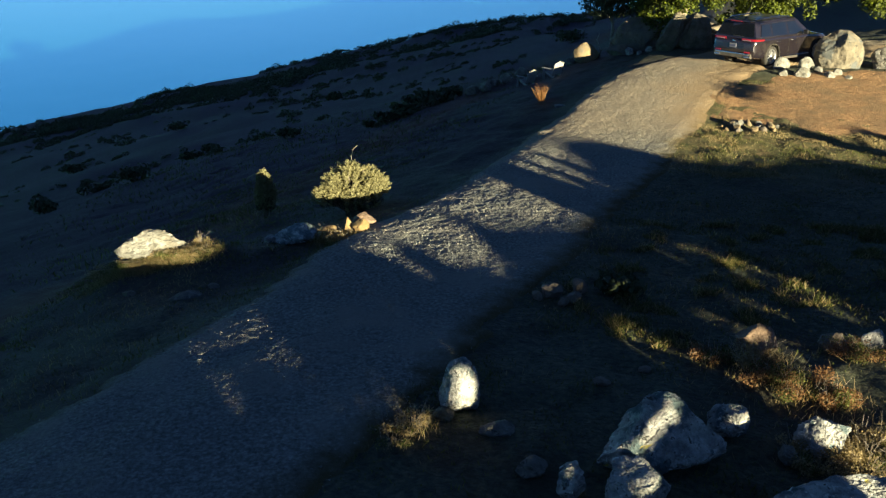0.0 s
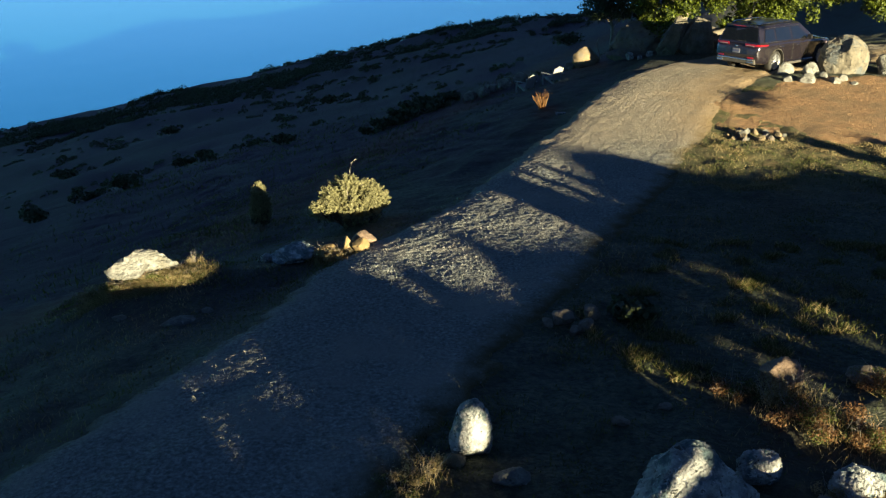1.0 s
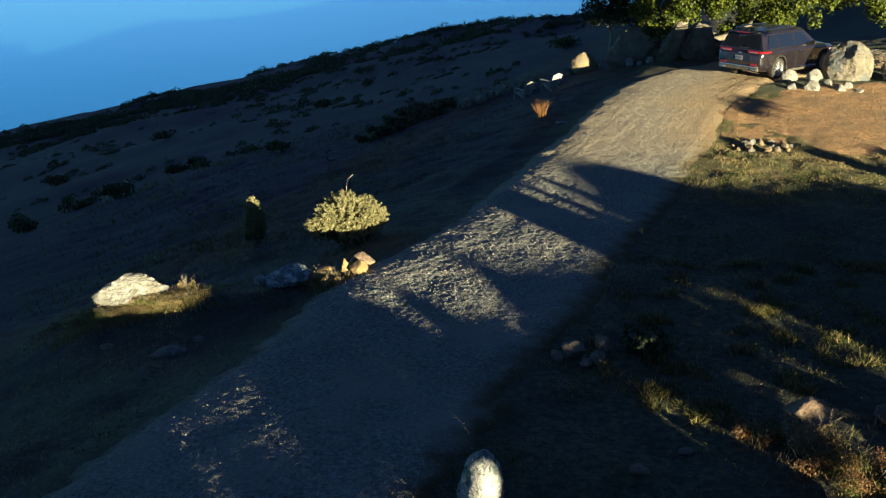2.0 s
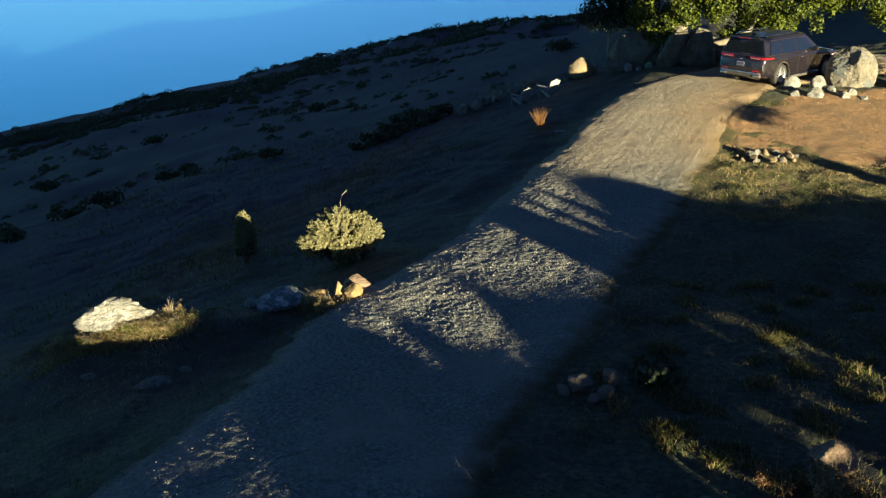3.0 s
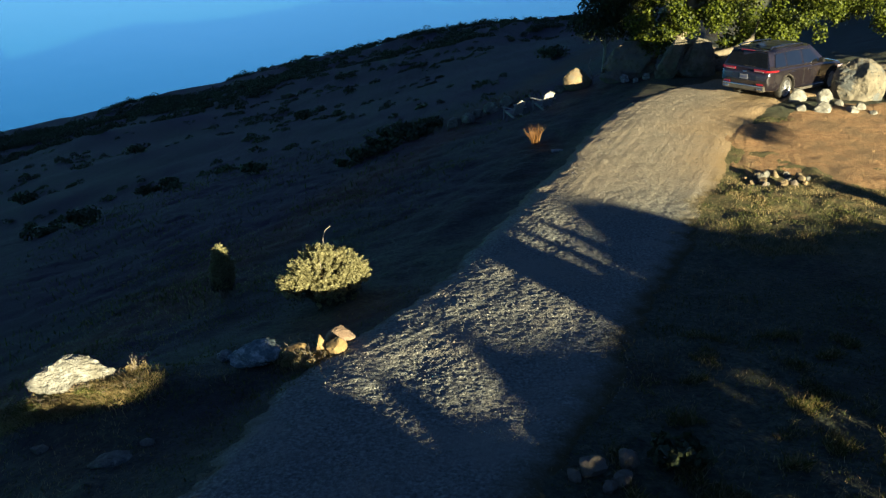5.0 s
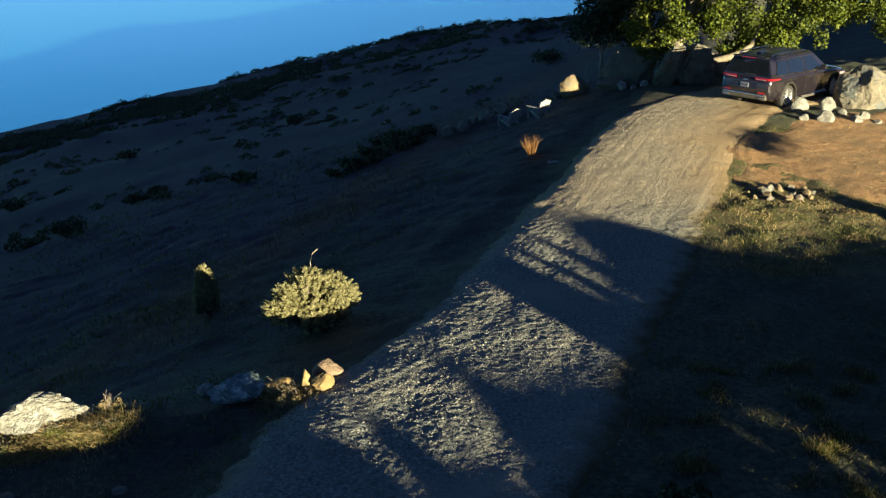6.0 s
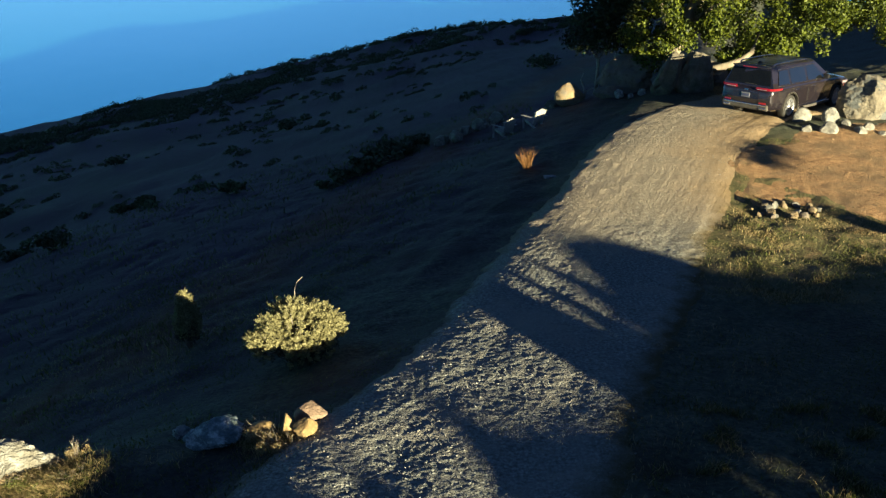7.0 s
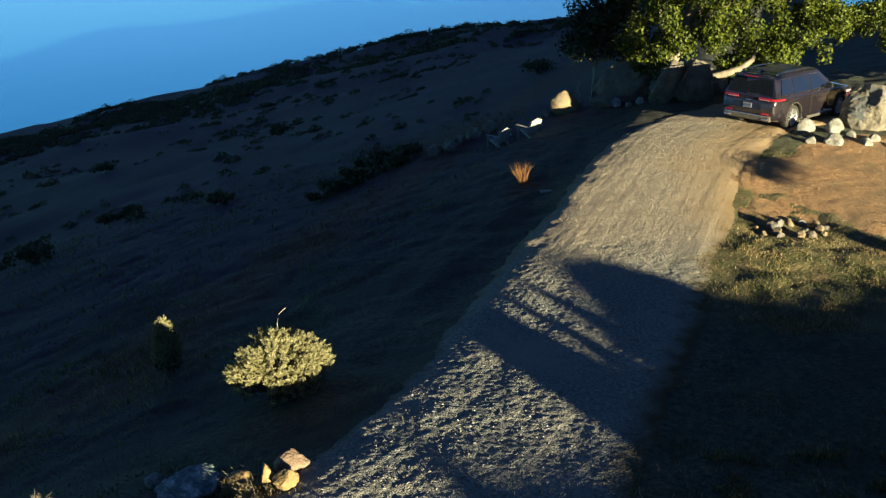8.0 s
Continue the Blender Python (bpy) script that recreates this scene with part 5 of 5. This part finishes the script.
# ---- shrubs over the hillside ----
def leaf_cloud(name, spots, material, seed, leaf=0.3, per=46):
    """Many low shrubs (x, y, width, height) as one mesh of small leaves."""
    rng = np.random.default_rng(seed)
    cs, ss = [], []
    for x, y, w, h in spots:
        n = int(per * (1 + w * 0.5))
        a, r = rng.uniform(0, math.tau, n), np.sqrt(rng.random(n))
        px, py = x + 0.5 * w * r * np.cos(a), y + 0.5 * w * r * np.sin(a)
        pz = land(px, py) + h * (1 - 0.6 * r ** 2) * (0.2 + 0.8 * rng.random(n))
        cs.append(np.stack([px, py, pz], 1))
        ss.append(np.full(n, min(w * leaf, 0.3)))
    c, s = np.concatenate(cs), np.concatenate(ss)
    v, f = quads(c, unit(len(c), rng) + np.array((0, -0.4, 0.4)), unit(len(c), rng), s * 0.8, s)
    return mesh_from(name, v, f, material, smooth=False)


rng = random.Random(21)
spots = []
while len(spots) < 3000:
    y = 48 + 195 * rng.random() ** 0.8
    x = rng.uniform(-0.62, 0.30) * y
    d = -float(across(x, y))
    if d < 12:
        continue
    thick = float(vnoise(x * 0.03 + 7, y * 0.03, 71)) + float(vnoise(x * 0.012, y * 0.012, 73))
    if y > 110 and thick < -0.05 and rng.random() < 0.75:
        continue
    if y < 125 and rng.random() < 0.86:
        continue
    if x > 0.07 * y and rng.random() < 0.75:
        continue
    w = rng.uniform(0.6, 2.0) * (1 + 2.2 * step(y, 90, 190))
    if y > 205 and x / y < -0.08:
        continue
    for _ in range(5):
        q = w * rng.uniform(0.25, 0.6)
        spots.append((x + rng.gauss(0, 0.55) * w, y + rng.gauss(0, 0.7) * w, q, q * rng.uniform(0.3, 0.6)))
for k in range(130):
    y = rng.uniform(225, 237)
    x = rng.uniform(-0.20, 0.11) * y
    w = rng.uniform(1.2, 3.0)
    spots.append((x, y, w, w * rng.uniform(0.3, 0.5)))
tagged(new("hillside_shrubs", leaf_cloud("hillside_shrubs", spots, M_LEAF_HILL, 77, leaf=0.16, per=46)), "scattered dark scrub on the far hillside", "shrubs", kind="stuff")


def scrub(x, y, w, h, seed, label="dark evergreen shrub on the shaded slope"):
    thing = tagged(new("shrub"), label, "shrub")
    z = ground_z(x, y)
    thing.location = (x, y, z)
    r = random.Random(seed)
    blobs = [(r.uniform(-0.36, 0.36) * w, r.uniform(-0.25, 0.25) * w, h * r.uniform(0.35, 0.65), w * 0.17, w * 0.17, h * 0.32) for _ in range(10)]
    part("stems", joined(*[tube([(0, 0, -0.1), (q[0] * 0.6, q[1] * 0.6, q[2] * 0.6), q[:3]], [0.03, 0.02, 0.01], 5) for q in blobs[:5]]), M_TWIG, thing)
    part("leaves", foliage("leaves", blobs, 700 / max(w * h, 0.6), 0.13 + 0.03 * w, M_LEAF_HILL, seed, shell=0.4), M_LEAF_HILL, thing)
    return thing


for i, (x, y, w, h) in enumerate(((-0.4, 42.2, 1.9, 0.62), (-1.0, 41.3, 1.8, 0.62), (-1.7, 40.5, 1.8, 0.55), (-2.4, 39.7, 1.5, 0.45), (-3.0, 39.0, 1.2, 0.35), (0.3, 43.0, 1.3, 0.6), (-7.8, 44.8, 1.3, 0.6), (-15, 42.5, 2.2, 0.9), (-22, 74, 2.2, 0.9), (-17.5, 44, 1.8, 0.7),
                                  (-9, 75, 1.8, 0.8), (-28, 66, 2.2, 0.9), (12.8, 242, 4.2, 2.0), (18.6, 243, 3.8, 2.2), (23.2, 243, 3.4, 1.7), (9.0, 64.6, 2.6, 1.1), (-12.9, 50, 1.5, 0.6), (-14.5, 50.8, 1.4, 0.5), (-19.1, 41.4, 1.8, 0.9))):
    scrub(x, y, w, h, 300 + i)


# ---- grass and dry brush ----
def blades(name, n, xr, yr, hr, width, material, seed, keep, lean=0.45):
    rng = np.random.default_rng(seed)
    x, y = rng.uniform(*xr, n), rng.uniform(*yr, n)
    k = rng.random(n) < keep(x, y)
    x, y = x[k], y[k]
    n = len(x)
    z = land(x, y) - 0.015
    h = rng.uniform(*hr, n) * (0.7 + 0.9 * np.clip(fbm(x * 0.9, y * 0.9, 91) + 0.4, 0, 1))
    base = np.stack([x, y, z], 1)
    tip = base + np.stack([rng.normal(0, lean, n) * h, rng.normal(0, lean, n) * h, h], 1)
    a = rng.uniform(0, math.tau, n)
    side = np.stack([np.cos(a), np.sin(a), np.zeros(n)], 1) * (width * (0.6 + 0.8 * rng.random(n)))[:, None]
    mid = base * 0.45 + tip * 0.55 + np.stack([np.zeros(n), np.zeros(n), h * 0.08], 1)
    v = np.stack([base - side, base + side, mid + side * 0.7, tip, mid - side * 0.7], 1).reshape(-1, 3)
    return mesh_from(name, v, np.arange(5 * n).reshape(-1, 5), material, smooth=False)


def off_road(x, y, m=2.05):
    u = across(x, y)
    bend = step(y, 33, 37)
    free = step(np.abs(u + 0.1) + 0.5 * fbm(x * 1.2, y * 1.2, 93), m - 0.5, m + 0.45)
    rr = np.hypot(((x - 15.7) * ca + (y - 30.2) * sa) / 6.6, (-(x - 15.7) * sa + (y - 30.2) * ca) / 3.7)
    verge = 1 - (u < 0) * step(y, 19, 23) * (1 - step(-u, 5, 7))
    return verge * free * step(rr, 0.85, 1.1) * (1 - bend * step(x, 6.5, 8.0))


def patchy(x, y, seed, lo=-0.15, hi=0.35):
    return step(fbm(x * 0.55, y * 0.55, seed) + 0.5 * fbm(x * 2.3, y * 2.3, seed + 3), lo, hi)


tagged(new("short_grass", blades("short_grass", 260000, (-9, 13), (5.5, 33), (0.025, 0.075), 0.007, M_GRASS, 5, lambda x, y: off_road(x, y) * (0.15 + 0.85 * patchy(x, y, 95)))), "short green grass tufts over the turf", "grass", kind="stuff")
tagged(new("dry_grass", blades("dry_grass", 90000, (-9, 13), (5.5, 33), (0.03, 0.10), 0.005, M_STRAW, 6, lambda x, y: off_road(x, y) * 0.8 * patchy(x, y, 99, 0.0, 0.5))), "thin dry straw-coloured grass", "grass", kind="stuff")
tagged(new("slope_grass", blades("slope_grass", 14000, (-16, 6), (22, 50), (0.05, 0.16), 0.014, M_GRASS, 7, lambda x, y: off_road(x, y, 2.3) * (0.1 + 0.9 * patchy(x, y, 103)) * step(-across(x, y), 4.5, 7))), "sparse grass on the shaded slope", "grass", kind="stuff")

tagged(new("verge_grass", blades("verge_grass", 60000, (5.5, 13.5), (21.5, 30), (0.03, 0.08), 0.007, M_STRAW, 8, lambda x, y: off_road(x, y) * (0.05 + 0.95 * patchy(x, y, 107, 0.0, 0.4)))), "dry and green grass on the verge by the clearing", "grass", kind="stuff")

for k, (m, count) in enumerate(((M_STRAW, 42000), (M_GRASS, 12000))):
    tagged(new("ledge_grass", blades("ledge_grass", count, (-7.4, -4.3), (15.9, 17.3), (0.03, 0.09), 0.0042, m, 14 + k, lambda x, y: np.exp(-((x + 5.85) / 1.1) ** 4 - ((y - 16.75) / 0.4) ** 4), lean=0.7)),
           ("pale dry grass on the ledge below a boulder", "green grass on the ledge below a boulder")[k], "grass", kind="stuff")


def clumped(x, y):
    return step(vnoise(x * 2.4, y * 2.4, 113) + 0.4 * vnoise(x * 6, y * 6, 115), 0.12, 0.3)


for k, m in enumerate((M_GRASS, M_STRAW)):
    tagged(new("tussock_grass", blades("tussock_grass", 60000 - 25000 * k, (2.0, 9.0), (11.2, 17.5), (0.05, 0.14), 0.005, m, 9 + k, lambda x, y: off_road(x, y, 2.6) * clumped(x, y), lean=0.6)),
           ("green", "dry")[k] + " grass tussocks standing in the turf", "grass", kind="stuff")


def brush(x, y, w, h, n, seed, label="dry brown brush tangled round rocks", material=None, leaf=None, green=True):
    thing = tagged(new("brush"), label, "brush")
    r = random.Random(seed)
    twigs = []
    for _ in range(14):
        a, q = r.uniform(0, math.tau), r.uniform(0.1, 0.5) * w
        bx, by = 0.5 * q * math.cos(a), 0.5 * q * math.sin(a)
        twigs.append(tube([(bx, by, -0.03), (bx * 1.6, by * 1.6, h * 0.5), (bx * 2.4 + r.uniform(-0.1, 0.1), by * 2.4 + r.uniform(-0.1, 0.1), h * r.uniform(0.6, 1.15))], [0.0028, 0.002, 0.0012], 4))
    z = ground_z(x, y)
    thing.location = (x, y, z)
    tagged(part("twig_tangle", joined(*twigs), M_TWIG, thing), kind="stuff")
    me = spray("dry_stalk", x, y, w, h * 0.6, n // 3, material or M_STRAW, seed, lean=0.9, width=0.0028)
    me.transform(Matrix.Translation((-x, -y, -z)))
    tagged(part("tuft", me, M_STRAW, thing), kind="stuff")
    heaps = [(r.uniform(-0.4, 0.4) * w, r.uniform(-0.35, 0.35) * w, h * r.uniform(0.15, 0.4), w * 0.16, w * 0.16, h * 0.3) for _ in range(14)]
    part("leaves", foliage("leaves", heaps[:8], 15000, 0.024, leaf or M_RUST, seed, shell=0.3), leaf or M_RUST, thing)
    if green:
        part("green_leaves", foliage("green_leaves", heaps[8:], 15000, 0.022, M_GRASS, seed + 1, shell=0.3), M_GRASS, thing)
    return thing


for i, (x, y, w, h, n) in enumerate(((4.1, 10.3, 0.9, 0.34, 500), (4.5, 9.98, 1.0, 0.3, 500), (4.8, 9.75, 0.7, 0.22, 400), (3.6, 10.9, 0.7, 0.3, 220), (5.6, 11.0, 0.9, 0.3, 300))):
    brush(x, y, w, h, n, 400 + i)
for i, (x, y, w, h, n) in enumerate(((-5.3, 16.85, 0.8, 0.3, 260), (-6.1, 16.85, 1.0, 0.25, 320), (-6.8, 17.05, 0.9, 0.25, 260), (-4.75, 16.7, 0.5, 0.25, 160), (-2.35, 17.6, 0.7, 0.35, 260), (-2.0, 17.2, 0.5, 0.2, 160))):
    brush(x, y, w, h * 0.55, n * 2, 430 + i, "dry grass and twigs at the foot of pale rocks", M_GRASS if i % 2 else M_STRAW, M_STRAW)
for i, (x, y, w, h, n) in enumerate(((-2.2, 17.45, 0.8, 0.36, 1400), (-2.0, 17.1, 0.7, 0.26, 900), (-4.95, 17.3, 0.35, 0.3, 90), (4.75, 8.75, 0.7, 0.2, 600), (5.05, 8.5, 0.8, 0.22, 600), (3.95, 8.5, 0.5, 0.25, 240), (4.5, 8.2, 0.8, 0.25, 500), (4.25, 10.78, 0.7, 0.42, 600), (4.05, 10.65, 0.5, 0.36, 300), (-0.3, 9.05, 0.5, 0.36, 240), (4.55, 8.3, 0.9, 0.25, 420), (5.0, 8.6, 0.9, 0.2, 420), (3.9, 8.2, 0.5, 0.25, 300), (-0.55, 8.75, 0.6, 0.16, 180))):
    brush(x, y, w, h, n, 450 + i, "tall pale dry weeds beside rocks", M_STRAW, M_STRAW, i > 10)
# shrub added to stand in for the dark of a hollow by the rock heap
scrub(2.8, 13.6, 1.0, 0.3, 480, "low shrub added for the dark hollow beside a heap of rocks")
dead = tagged(new("dead_shrub"), "bleached dead shrub with bare stems", "shrub")
dead.location = (7.35, 43.2, ground_z(7.35, 43.2))
part("stem", joined(tube([(0, 0, -0.1), (0.05, 0, 0.3), (-0.15, 0, 0.8), (-0.05, 0, 1.1)], [0.05, 0.04, 0.025, 0.01], 6), tube([(0.05, 0, 0.3), (0.35, 0, 0.45), (0.6, 0.1, 0.4)], [0.03, 0.02, 0.01], 6)), M_TWIG, dead)
